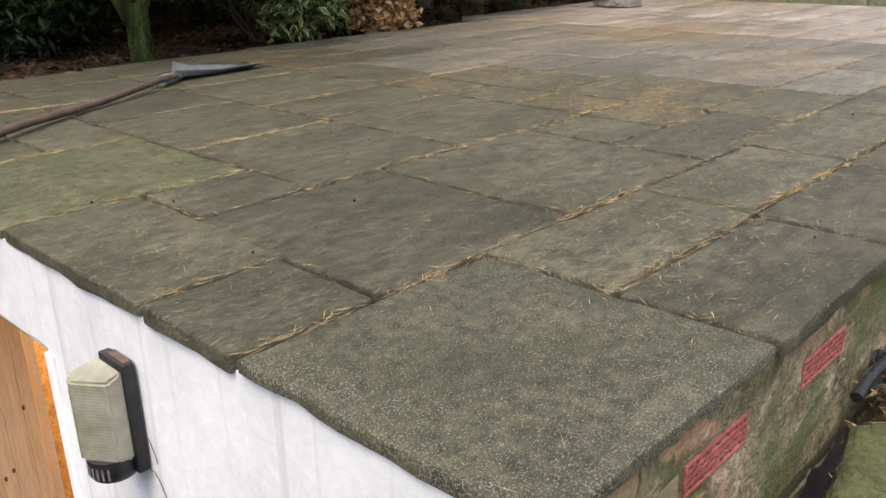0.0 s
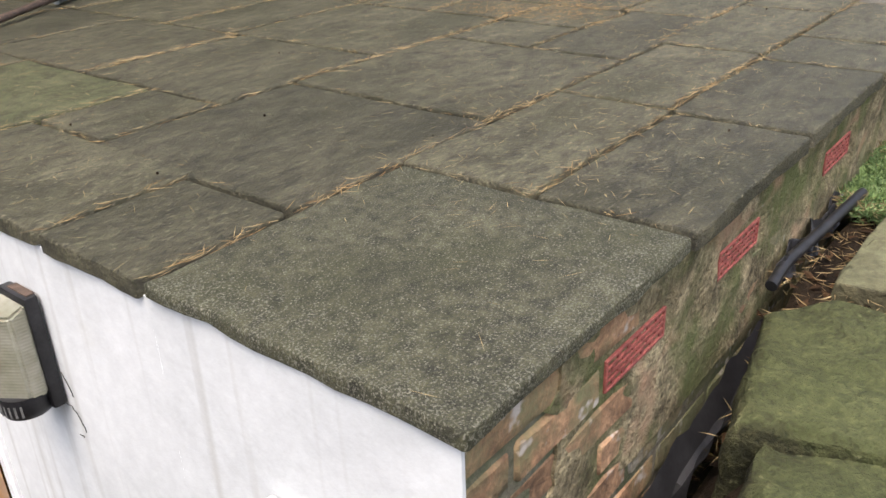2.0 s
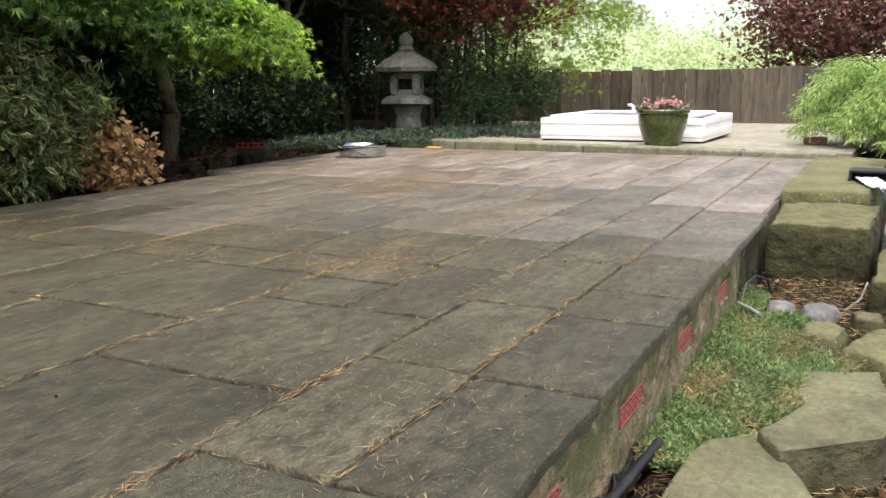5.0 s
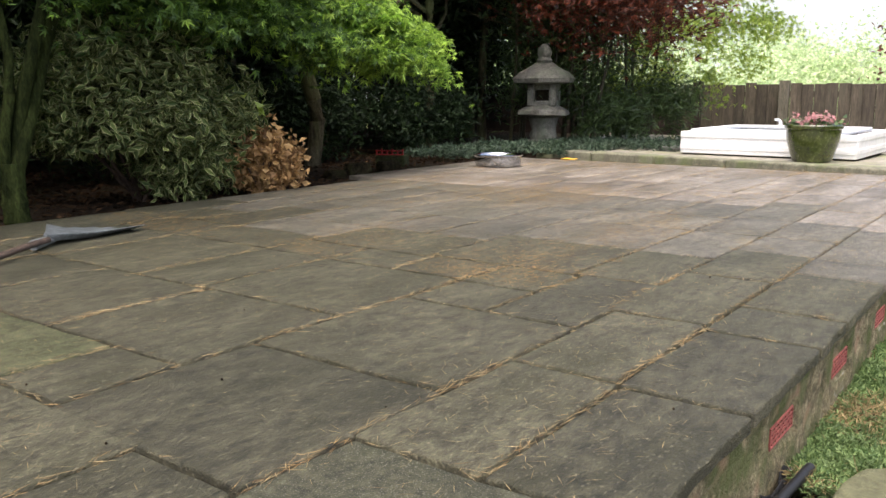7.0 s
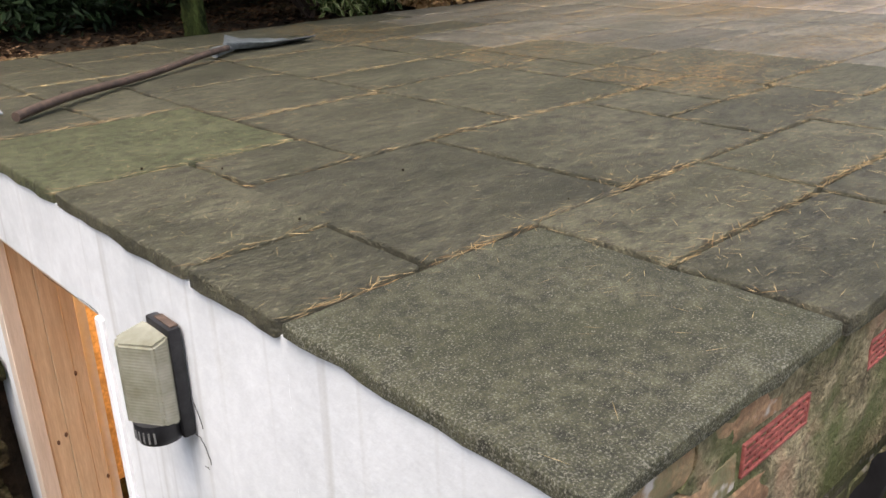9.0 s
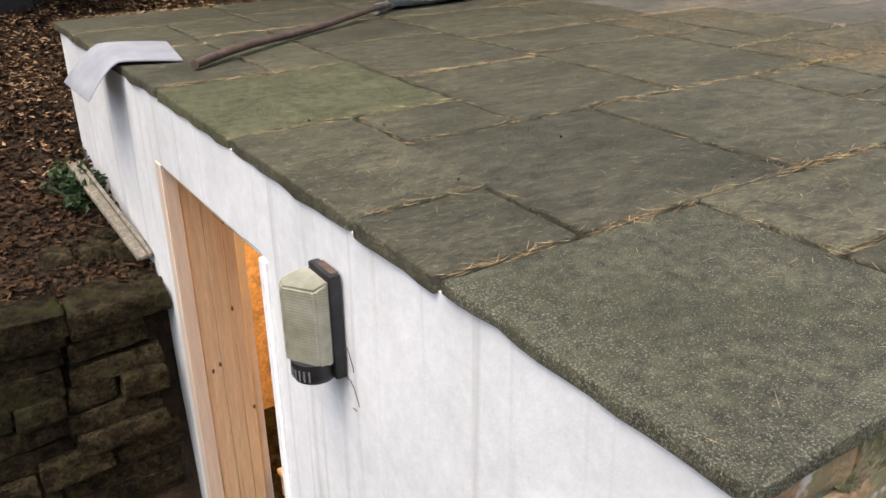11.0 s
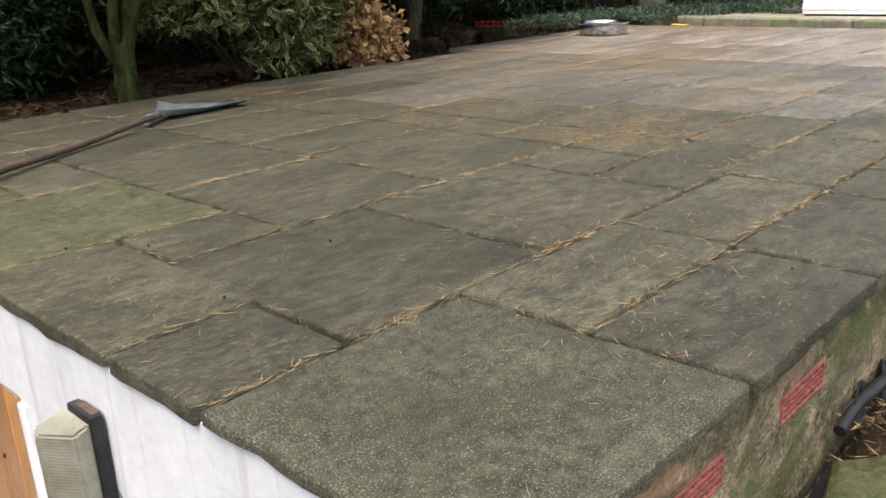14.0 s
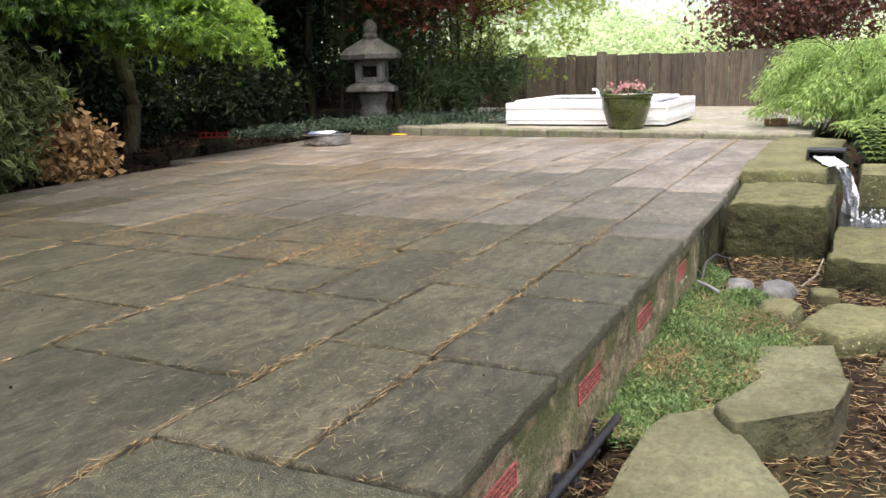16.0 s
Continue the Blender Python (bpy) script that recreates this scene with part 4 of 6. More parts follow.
part("screw", lathe(bmesh.new(), [(0.006, 0), (0.006, 0.0015), (0.002, 0.002)], 12, (-0.024, 0.0, 0.0715)), M["grey_plastic"], sb)


# ---- crack, scratches by the lamp ----
cr = bmesh.new()
random.seed(5)
for y0, z0, n in ((0.965, -0.375, 9), (0.955, -0.30, 6), (0.945, -0.44, 3), (1.40, -0.258, 14)):
    p = Vector((WF - 0.004, y0, z0))
    pts = [p.copy()]
    for k in range(n):
        p = p + Vector((0, -0.010 * random.random() if n < 14 else 0.055 * random.random(), random.uniform(-0.015, 0.003) if n < 14 else random.uniform(-0.003, 0.002)))
        pts.append(p.copy())
    tube(cr, pts, 0.0008, 4)
solid("wall_crack", cr, M["bed"], "dark hairline cracks in the white paint", "crack", kind="structure", smooth=0)

# ---- loose things on the terrace ----
def bent_sheet():
    bm = bmesh.new()
    nx, ny = 14, 8
    verts = []
    for i in range(nx + 1):
        for j in range(ny + 1):
            u, v = i / nx, j / ny
            x = 0.195 - 0.31 * u + 0.08 * v * (1 - u) - 0.02 * v
            y = 2.53 + 0.40 * v + 0.10 * u * (1 - v)
            z = 0.010 + 0.02 * math.sin(u * 2.4) * (0.5 + 0.5 * v)
            if u > 0.62:
                z -= (u - 0.62) ** 1.5 * (0.55 - 0.05 * v)
            verts.append(bm.verts.new((x, y, z)))
    for i in range(nx):
        for j in range(ny):
            a = i * (ny + 1) + j
            bm.faces.new((verts[a], verts[a + ny + 1], verts[a + ny + 2], verts[a + 1]))
    r = bmesh.ops.extrude_face_region(bm, geom=list(bm.faces))
    for v in [g for g in r["geom"] if isinstance(g, bmesh.types.BMVert)]:
        v.co.z -= 0.005
    bmesh.ops.recalc_face_normals(bm, faces=bm.faces)
    return solid("plastic_sheet", bm, M["sheet"], "bent pale grey plastic offcut hanging over the terrace edge", "plastic sheet")


bent_sheet()
rake = thing("garden_scoop", "wooden-handled garden scoop with a grey metal fan blade", "garden tool", (0.185, 2.365, 0))
hd = Vector((1.15, 0.755, 0))
pts = [Vector((0, 0, 0.022)) + hd * f + Vector((0, 0.02 * math.sin(f * 5), 0.012 * f + 0.006 * math.sin(f * 9))) for f in [k / 12 for k in range(13)]]
part("handle", tube(bmesh.new(), pts, [0.0155 - 0.002 * k / 12 for k in range(13)], 10), M["handle"], rake, "old brown wooden handle")
fan = bmesh.new()
tip = Vector((1.13, 0.74, 0.02))
axis = math.atan2(0.755, 1.15)
rows = []
for k in range(13):
    a = axis + radians(-27 + 54 * k / 12)
    row = []
    for r in (0.0, 0.1, 0.25, 0.4, 0.53):
        rim_up = 0.028 * (abs(k - 6) / 6) ** 6
        row.append(fan.verts.new((tip.x + math.cos(a) * (r + 0.02), tip.y + math.sin(a) * (r + 0.02), 0.030 - 0.024 * min(r / 0.25, 1) + rim_up + 0.005 * (k % 2))))
    rows.append(row)
for r0, r1 in zip(rows, rows[1:]):
    for k in range(4):
        fan.faces.new((r0[k], r1[k], r1[k + 1], r0[k + 1]))
r = bmesh.ops.extrude_face_region(fan, geom=list(fan.faces))
for v in [g for g in r["geom"] if isinstance(g, bmesh.types.BMVert)]:
    v.co.z -= 0.004
bmesh.ops.recalc_face_normals(fan, faces=fan.faces)
part("blade", fan, M["blade"], rake, "grey metal fan blade with raised sides")
part("ferrule", tube(bmesh.new(), [Vector((1.06, 0.695, 0.03)), Vector((1.2, 0.785, 0.03))], [0.024, 0.018], 10), M["blade"], rake, "metal socket")

bowl = thing("steel_bowl", "round stainless steel water bowl on the slabs", "bowl", (6.0, 3.77, 0.004))
part("basin", lathe(bmesh.new(), [(0.19, 0.0), (0.205, 0.004), (0.214, 0.03), (0.213, 0.085), (0.226, 0.096), (0.231, 0.104), (0.222, 0.109), (0.210, 0.102), (0.200, 0.085), (0.194, 0.02), (0.02, 0.012)], 40), M["steel"], bowl)
part("water", lathe(bmesh.new(), [(0.186, 0.03), (0.194, 0.055), (0.01, 0.0555)], 32), M["pond"], bowl, "still water")

# ---- far kerb, platform, pool, pot ----
def kerb_line(f, off):
    a, b = Vector((6.98, -0.12, 0)), Vector((7.66, 4.35, 0))
    d = (b - a).normalized()
    return a.lerp(b, f) + Vector((d.y, -d.x, 0)) * off


kerb = thing("kerb", "low rounded concrete kerb, green with moss", "kerb", kind="structure")
for k in range(6):
    p, q = kerb_line(k / 6 + 0.002, 0), kerb_line((k + 1) / 6 - 0.002, 0)
    d = (q - p).normalized()
    m = Matrix.Translation(p) @ Matrix.Rotation(math.atan2(d.y, d.x), 4, "Z")
    bm = bx(bmesh.new(), (0, -0.20, -0.2), ((q - p).length, 0, 0.046), 0.02, 3)
    bmesh.ops.subdivide_edges(bm, edges=[e for e in bm.edges if e.calc_length() > 0.3], cuts=6, use_grid_fill=True)
    for v in bm.verts:
        v.co = m @ v.co + noise.noise_vector(v.co * 7 + Vector((k * 4, 0, 0))) * 0.008
    part("kerb_stone", bm, M["kerb"], kerb)
plat = bmesh.new()
a, b = kerb_line(-0.02, 0.18), kerb_line(1.02, 0.18)
vs = [plat.verts.new(c) for c in ((a.x, a.y, 0.036), (13.0, -0.4, -0.03), (13.0, 6.0, -0.03), (b.x, b.y, 0.036))]
plat.faces.new(vs)
r = bmesh.ops.extrude_face_region(plat, geom=list(plat.faces))
for v in [g for g in r["geom"] if isinstance(g, bmesh.types.BMVert)]:
    v.co.z -= 0.35
bmesh.ops.recalc_face_normals(plat, faces=plat.faces)
solid("pavement", plat, M["concrete"], "pale concrete platform beyond the kerb, mossy", "pavement", kind="structure", smooth=0)

pool = thing("raised_pool", "low white panelled raised pool on the platform", "raised pool", (7.98, 1.11, 0.034), -1.0)
for nm, a, b in (("front_panel", (0, 0, 0.012), (0.05, 1.70, 0.235)), ("back_panel", (1.47, 0, 0.012), (1.52, 1.70, 0.235)),
                 ("end_panel", (0.05, 0, 0.012), (1.47, 0.05, 0.235)), ("end_panel", (0.05, 1.65, 0.012), (1.47, 1.70, 0.235))):
    bm = box(a, b, 0.006, 1)
    fx = a[0] == 0
    for z in (0.055, 0.175):
        if b[0] - a[0] < 0.1:
            bx(bm, (a[0] - 0.008, a[1], z), (a[0], b[1], z + 0.05), 0.003, 1)
        else:
            bx(bm, (a[0], a[1] - 0.008, z), (b[0], a[1], z + 0.05), 0.003, 1)
    part(nm, bm, M["white_panel"], pool)
rimm = bmesh.new()
bx(rimm, (0.08, 0.16, 0.22), (0.2, 1.63, 0.262), 0.015, 2)
bx(rimm, (1.32, 0.16, 0.22), (1.44, 1.63, 0.262), 0.015, 2)
bx(rimm, (0.2, 0.16, 0.22), (1.32, 0.28, 0.262), 0.015, 2)
bx(rimm, (0.2, 1.51, 0.22), (1.32, 1.63, 0.262), 0.015, 2)
part("rim", rimm, M["white_plastic"], pool, "rounded white plastic rim")
# near-black strip paints the shadow line below the white panels
part("base", box((0.02, 0.02, 0.0), (1.50, 1.68, 0.02)), M["bed"], pool, "dark base that paints the shadow under the panels", 0)
part("water", box((0.2, 0.28, 0.15), (1.32, 1.51, 0.22)), M["pond"], pool, "dark still water", 0)
part("spout", tube(bmesh.new(), [(1.38, 1.10, 0.24), (1.38, 1.10, 0.30), (1.37, 1.12, 0.325), (1.36, 1.16, 0.325)], [0.022, 0.018, 0.018, 0.014], 10), M["white_plastic"], pool, "curved white spout")
slate = solid("stone_chip", rock([(8.35, 3.0), (8.75, 2.98), (8.8, 3.15), (8.4, 3.2)], 0.02, 0.075, 3, 0.008, 0.1, (0, 0), 2, 0.008), M["cobble"],
              "flat grey stone beside the white pool", "stone")

pot = thing("plant_pot", "green glazed pot with pink flowers on the kerb", "plant pot", (7.66, 1.43, 0.036))
part("body", lathe(bmesh.new(), [(0.15, 0.0), (0.165, 0.006), (0.195, 0.09), (0.225, 0.19), (0.238, 0.27), (0.238, 0.3)], 36), M["glaze"], pot)
part("rim", lathe(bmesh.new(), [(0.238, 0.295), (0.25, 0.305), (0.252, 0.33), (0.243, 0.34), (0.225, 0.335), (0.222, 0.3)], 36), M["glaze"], pot, "rounded glazed rim")
part("soil", lathe(bmesh.new(), [(0.22, 0.3), (0.222, 0.318), (0.02, 0.325)], 24), M["soil"], pot)
fp = np.array([0, 0, 0.375]) + rng.normal(size=(300, 3)) * np.array([0.09, 0.09, 0.03])
part("foliage", foliage("foliage", np.array([0, 0, 0.345]) + rng.normal(size=(240, 3)) * np.array([0.10, 0.10, 0.02]), 0.05, 0.03, M["bamboo_leaf"], -0.2), None, pot, "small green leaves")
part("flower", palmate("flower", fp, 0.03, M["pink"], -0.3, 0.3), None, pot, "small pink flowers")
leaf_bm = bmesh.new()
bx(leaf_bm, (6.98, 3.52, 0.003), (7.10, 3.66, 0.010), 0.003, 1)
for v in leaf_bm.verts:
    v.co.z += 0.6 * (v.co.x - 7.04) ** 2 + 0.02 * max(0, v.co.y - 3.6)
solid("fallen_leaf", leaf_bm, M["yellow"], "fallen yellow leaf on the slabs", "leaf")
brk = thing("loose_brick", "old brick lying by the kerb end", "brick", (8.2, 0.12, 0.034), 12)
part("brick_body", box((-0.05, -0.1, 0), (0.05, 0.1, 0.065), 0.006, 1), M["terracotta"], brk)

# ---- rockery beside the terrace ----
def boulder(name, label, foot, z0, z1, seed, mat="moss_stone", rough=0.02, inset=0.08, tilt=(0, 0), bevel=0.025, cuts=4):
    return solid(name, rock(foot, z0, z1, seed, rough, inset, tilt, cuts, bevel), M[mat], label, "rock", group="rockery stones", smooth=50)


big = rock([(0.50, -0.115), (0.875, -0.025), (0.965, -0.11), (0.96, -0.42), (0.88, -0.85), (0.70, -0.85), (0.60, -0.32)], -0.95, -0.240, 2, 0.022, 0.05, (0.03, 0.0), 5, 0.03)
ledge = rock([(0.12, -0.25), (0.52, -0.14), (0.64, -0.33), (0.72, -0.86), (0.22, -0.9), (0.05, -0.55)], -0.95, -0.272, 3, 0.024, 0.05, (0.05, 0.0), 5, 0.04)
big.from_mesh(finish(ledge, "ledge", M["moss_mid"]))
solid("boulder", big, M["moss_mid"], "huge mossy boulder with a stepped flat top beside the brick wall", "rock", group="rockery stones", smooth=50)
boulder("flat_stone", "broad flat sandstone, its top coloured paler as if lit", [(1.04, -0.11), (1.30, -0.105), (1.51, -0.125), (1.615, -0.15), (1.71, -0.27), (1.575, -0.335), (1.29, -0.48), (1.10, -0.46)], -0.42, -0.245, 5, "sandstone", 0.012, 0.02, (0.02, 0.0), 0.008, 5)
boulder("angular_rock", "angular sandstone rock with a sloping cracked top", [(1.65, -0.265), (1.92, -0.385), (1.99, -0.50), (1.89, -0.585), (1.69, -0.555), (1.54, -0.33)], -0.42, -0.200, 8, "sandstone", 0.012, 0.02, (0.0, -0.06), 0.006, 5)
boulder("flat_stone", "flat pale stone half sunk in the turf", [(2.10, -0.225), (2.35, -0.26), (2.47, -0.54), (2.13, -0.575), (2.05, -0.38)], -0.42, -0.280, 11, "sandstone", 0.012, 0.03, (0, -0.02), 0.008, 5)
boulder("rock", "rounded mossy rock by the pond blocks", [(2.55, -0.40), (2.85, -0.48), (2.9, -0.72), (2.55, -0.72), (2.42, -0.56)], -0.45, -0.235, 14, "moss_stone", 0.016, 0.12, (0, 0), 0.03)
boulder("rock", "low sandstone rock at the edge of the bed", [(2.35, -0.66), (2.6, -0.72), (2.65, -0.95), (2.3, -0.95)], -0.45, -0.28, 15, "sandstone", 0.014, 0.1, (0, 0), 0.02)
boulder("cobblestone", "round greenish cobble on the soil", [(2.66, -0.27), (2.85, -0.26), (2.91, -0.37), (2.80, -0.44), (2.64, -0.40)], -0.38, -0.232, 17, "moss_stone", 0.008, 0.3, (0, 0), 0.03, 3)
boulder("cobblestone", "smooth grey cobble by the block", [(3.02, -0.25), (3.17, -0.23), (3.25, -0.31), (3.16, -0.39), (3.01, -0.36)], -0.38, -0.245, 18, "cobble", 0.005, 0.3, (0, 0), 0.03, 3)
boulder("cobblestone", "small grey cobble by the block", [(3.04, -0.115), (3.16, -0.105), (3.21, -0.17), (3.14, -0.225), (3.03, -0.20)], -0.38, -0.242, 19, "cobble", 0.005, 0.25, (0, 0), 0.025, 3)
# added cobble: its dark colour stands for the shadow by the block
boulder("cobblestone", "dark cobble added to fill the shadowed void under the block", [(2.98, -0.43), (3.14, -0.42), (3.16, -0.54), (3.0, -0.55)], -0.38, -0.25, 20, "moss_dark", 0.006, 0.2, (0, 0), 0.025, 3)
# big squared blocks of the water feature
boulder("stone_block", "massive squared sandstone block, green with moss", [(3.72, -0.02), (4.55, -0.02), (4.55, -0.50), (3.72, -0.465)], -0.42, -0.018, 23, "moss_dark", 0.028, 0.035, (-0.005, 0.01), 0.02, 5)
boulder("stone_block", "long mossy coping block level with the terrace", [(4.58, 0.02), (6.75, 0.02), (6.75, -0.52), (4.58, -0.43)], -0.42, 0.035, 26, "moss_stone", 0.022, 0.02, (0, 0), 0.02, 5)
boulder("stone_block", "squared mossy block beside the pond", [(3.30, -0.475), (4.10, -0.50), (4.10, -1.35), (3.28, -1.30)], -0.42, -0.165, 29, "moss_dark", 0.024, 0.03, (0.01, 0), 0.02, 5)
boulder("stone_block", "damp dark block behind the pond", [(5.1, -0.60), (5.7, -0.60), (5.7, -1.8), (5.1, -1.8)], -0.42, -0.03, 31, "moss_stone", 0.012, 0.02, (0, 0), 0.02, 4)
# added stone: its dark colour stands for the shaded cavity at the wall end
boulder("wall_stone", "rough dark stone added in place of the shaded gap at the wall end", [(3.15, 0.22), (3.75, 0.22), (3.75, 0.01), (3.45, 0.015), (3.16, 0.03)], -0.42, -0.05, 33, "moss_dark", 0.02, 0.05, (0, 0), 0.02, 4)
solid("pond", box((4.08, -1.8, -0.40), (5.12, -0.51, -0.225)), M["pond"], "dark pond water between mossy blocks", "pond", kind="structure", smooth=0)

spout = thing("water_spout", "black water spout box set in the mossy coping", "water spout", (5.22, -0.36, 0.03))
sb_bm = bmesh.new()
bx(sb_bm, (-0.06, -0.16, 0.0), (0.14, -0.145, 0.06))
bx(sb_bm, (-0.06, 0.045, 0.0), (0.14, 0.06, 0.06))
bx(sb_bm, (0.125, -0.145, 0.0), (0.14, 0.045, 0.06))
bx(sb_bm, (-0.06, -0.16, 0.06), (0.14, 0.06, 0.072))
part("box", sb_bm, M["black"], spout, "black plastic outlet box")
def water_sheet(rows):
    """A thin rippled sheet of water from rows of points."""
    bm = bmesh.new()
    vs = [[bm.verts.new(p) for p in row] for row in rows]
    for a, b in zip(vs, vs[1:]):
        for j in range(len(a) - 1):
            bm.faces.new((a[j], b[j], b[j + 1], a[j + 1]))
    r = bmesh.ops.extrude_face_region(bm, geom=list(bm.faces))
    for v in [g for g in r["geom"] if isinstance(g, bmesh.types.BMVert)]:
        v.co += Vector((0, -0.008, -0.006))
    bmesh.ops.recalc_face_normals(bm, faces=bm.faces)
    return bm


def ripple(i, j):
    return 0.006 * math.sin(i * 2.3 + j * 1.9)


fall = thing("waterfall", "thin white water running off the coping into the pond", "water")
run = [[Vector((5.2 - 0.034 * i, -0.33 - 0.02 * j - 0.007 * i, 0.062 - 0.0006 * i + ripple(i, j))) for j in range(7)] for i in range(13)]
part("runoff", water_sheet(run), M["foam"], fall, "shallow water sliding over the stone", 60)
drop = []
for i in range(9):
    w = i / 8
    drop.append([Vector((4.66 + 0.027 * j + 0.02 * math.sin(j * 2 + w * 7), -0.462 - 0.0125 * (6 - j) - 0.07 * math.sqrt(w) + 0.010 * math.sin(j * 3.1 + w * 9), 0.05 - 0.29 * w + ripple(i, j))) for j in range(7)])
part("falling_water", water_sheet(drop), M["foam"], fall, "", 60)
fo = bmesh.new()
random.seed(9)
for k in range(70):
    bmesh.ops.create_icosphere(fo, subdivisions=1, radius=random.uniform(0.003, 0.008), matrix=Matrix.Translation((4.75 + random.uniform(-0.2, 0.25), -0.62 + random.uniform(-0.22, 0.05), -0.222)))
solid("foam", fo, M["foam"], "white foam where the water hits the pond", "water", kind="stuff")

hose = [(1.00, -0.012, -0.268), (1.09, -0.010, -0.252), (1.27, -0.026, -0.246), (1.42, -0.036, -0.242), (1.535, -0.044, -0.24)]
solid("black_pipe", tube(bmesh.new(), hose, 0.0125, 12), M["black"], "glossy black plastic pipe lying along the wall foot", "pipe")
strip = bmesh.new()
rows = []
for k in range(22):
    f = k / 21
    p = Vector((1.06 + f * 0.46, -0.010 - 0.012 * math.sin(k * 0.9), -0.290 + 0.010 * math.sin(k * 1.3)))
    rows.append([strip.verts.new(p + Vector((0.006 * math.sin(k * 2.2 + q), -0.012 + 0.007 * q, 0.014 * q + 0.006 * math.sin(k * 1.7 + q * 2)))) for q in range(4)])
for r0, r1 in zip(rows, rows[1:]):
    for q in range(3):
        strip.faces.new((r0[q], r1[q], r1[q + 1], r0[q + 1]))
r = bmesh.ops.extrude_face_region(strip, geom=list(strip.faces))
for v in [g for g in r["geom"] if isinstance(g, bmesh.types.BMVert)]:
    v.co.y += 0.003
bmesh.ops.recalc_face_normals(strip, faces=strip.faces)
solid("pond_liner", strip, M["black"], "crumpled black liner edge along the wall foot", "liner", smooth=0)
gap = bmesh.new()
rows = []
for k in range(40):
    x = 0.16 + k * 0.0225
    w = noise.noise(Vector((x * 9, 0, 3)))
    row = []
    for q in range(6):
        fold = noise.noise(Vector((x * 16, q * 1.3, 5))) * 0.014
        row.append(gap.verts.new((x, 0.000 - 0.011 * q + fold * 0.6, -0.490 + 0.05 * abs(q - 2.6) / 2.6 + 0.16 * max(0, x - 0.45) + 0.02 * w + fold)))
    rows.append(row)
for r0, r1 in zip(rows, rows[1:]):
    for q in range(5):
        gap.faces.new((r0[q], r1[q], r1[q + 1], r0[q + 1]))
r = bmesh.ops.extrude_face_region(gap, geom=list(gap.faces))
for v in [g for g in r["geom"] if isinstance(g, bmesh.types.BMVert)]:
    v.co.z -= 0.003
bmesh.ops.recalc_face_normals(gap, faces=gap.faces)
solid("pond_liner", gap, M["black"], "glossy black liner sheet folded into the gap behind the boulder", "liner", smooth=30)
solid("white_pipe", tube(bmesh.new(), [(3.06, 0.0, -0.25), (2.98, -0.055, -0.246), (2.905, -0.105, -0.246)], 0.007, 8), M["sheet"], "short white plastic pipe end on the turf", "pipe")
solid("white_pipe", tube(bmesh.new(), [(3.05, -0.40, -0.235), (3.18, -0.45, -0.215), (3.30, -0.47, -0.17)], 0.004, 8), M["fence_post"], "thin pale hose between the stones", "hose")
solid("cable_loop", tube(bmesh.new(), [(3.15, 0.0, -0.27), (3.2, -0.01, -0.2), (3.26, -0.04, -0.175), (3.32, -0.08, -0.2), (3.34, -0.1, -0.27)], 0.006, 8), M["black"], "loop of black cable by the block", "cable")


# ---- low growth ----
def level(p):
    return np.array([ground_height(x, y) for x, y in p])


def scatter(n, x0, x1, y0, y1, keep=None):
    p = np.stack([rng.uniform(x0, x1, n), rng.uniform(y0, y1, n)], axis=1)
    return p[keep(p)] if keep is not None else p


def turf_area(p):
    w = 0.06 * np.sin(p[:, 0] * 7) + 0.05 * np.sin(p[:, 0] * 17 + 1)
    far_edge = np.where(p[:, 0] < 1.9, -0.16 - (p[:, 0] - 1.5) * 0.28, -0.36)
    return (p[:, 1] > far_edge + w) & (p[:, 0] > 1.50 + 0.10 * np.sin(p[:, 1] * 25)) & (p[:, 1] < 0.012) & ((p[:, 0] < 2.98) | (p[:, 1] > -0.09))


tp = scatter(85000, 1.45, 3.35, -0.5, 0.012, turf_area)
lump = np.array([noise.noise(Vector((x * 5, y * 5, 9))) for x, y in tp])
tp3 = np.column_stack([tp, level(tp) + 0.010 + 0.055 * np.clip(lump + 0.45, 0, 1) * rng.random(len(tp)) ** 0.7])
dry = np.array([noise.noise(Vector((x * 3.2, y * 6, 4))) for x, y in tp]) + 0.9 * np.clip(-tp[:, 1] - 0.13, 0, 0.3) - 0.25 * (tp[:, 0] - 2.2)
chance = rng.normal(size=len(tp)) * 0.30 - 0.17
green = tp3[dry + chance < 0.24]
brown = tp3[dry + chance >= 0.24] + np.array([0, 0, 0.004])
ob = new("turf", foliage("turf", green, 0.019, 0.0065, M["turf"], -0.35, 0.3))
tagged(ob, "low creeping green turf along the wall foot", "turf", kind="stuff")
ob = new("dry_turf", foliage("dry_turf", brown[::2], 0.034, 0.0018, M["straw"], -0.1, 0.6))
tagged(ob, "dry straw-coloured growth between the stones", "turf", kind="stuff")
lit = scatter(11000, 0.6, 3.75, -1.4, 0.0, lambda p: ~turf_area(p) | (rng.random(len(p)) < 0.35))
lit3 = np.column_stack([lit, level(lit) + 0.008 + 0.015 * rng.random(len(lit))])
ob = new("needle_litter", foliage("needle_litter", lit3, 0.036, 0.0012, M["needle"], 0.0, 0.9))
tagged(ob, "brown pine needle litter on the rockery soil", "litter", kind="stuff")
lit3 = np.column_stack([lit, level(lit) + 0.004 + 0.01 * rng.random(len(lit))])[::3]
ob = new("leaf_litter", foliage("leaf_litter", lit3, 0.03, 0.015, M["chips"], 0.0, 0.85))
tagged(ob, "dark crumbled leaf litter on the soil", "litter", kind="stuff")

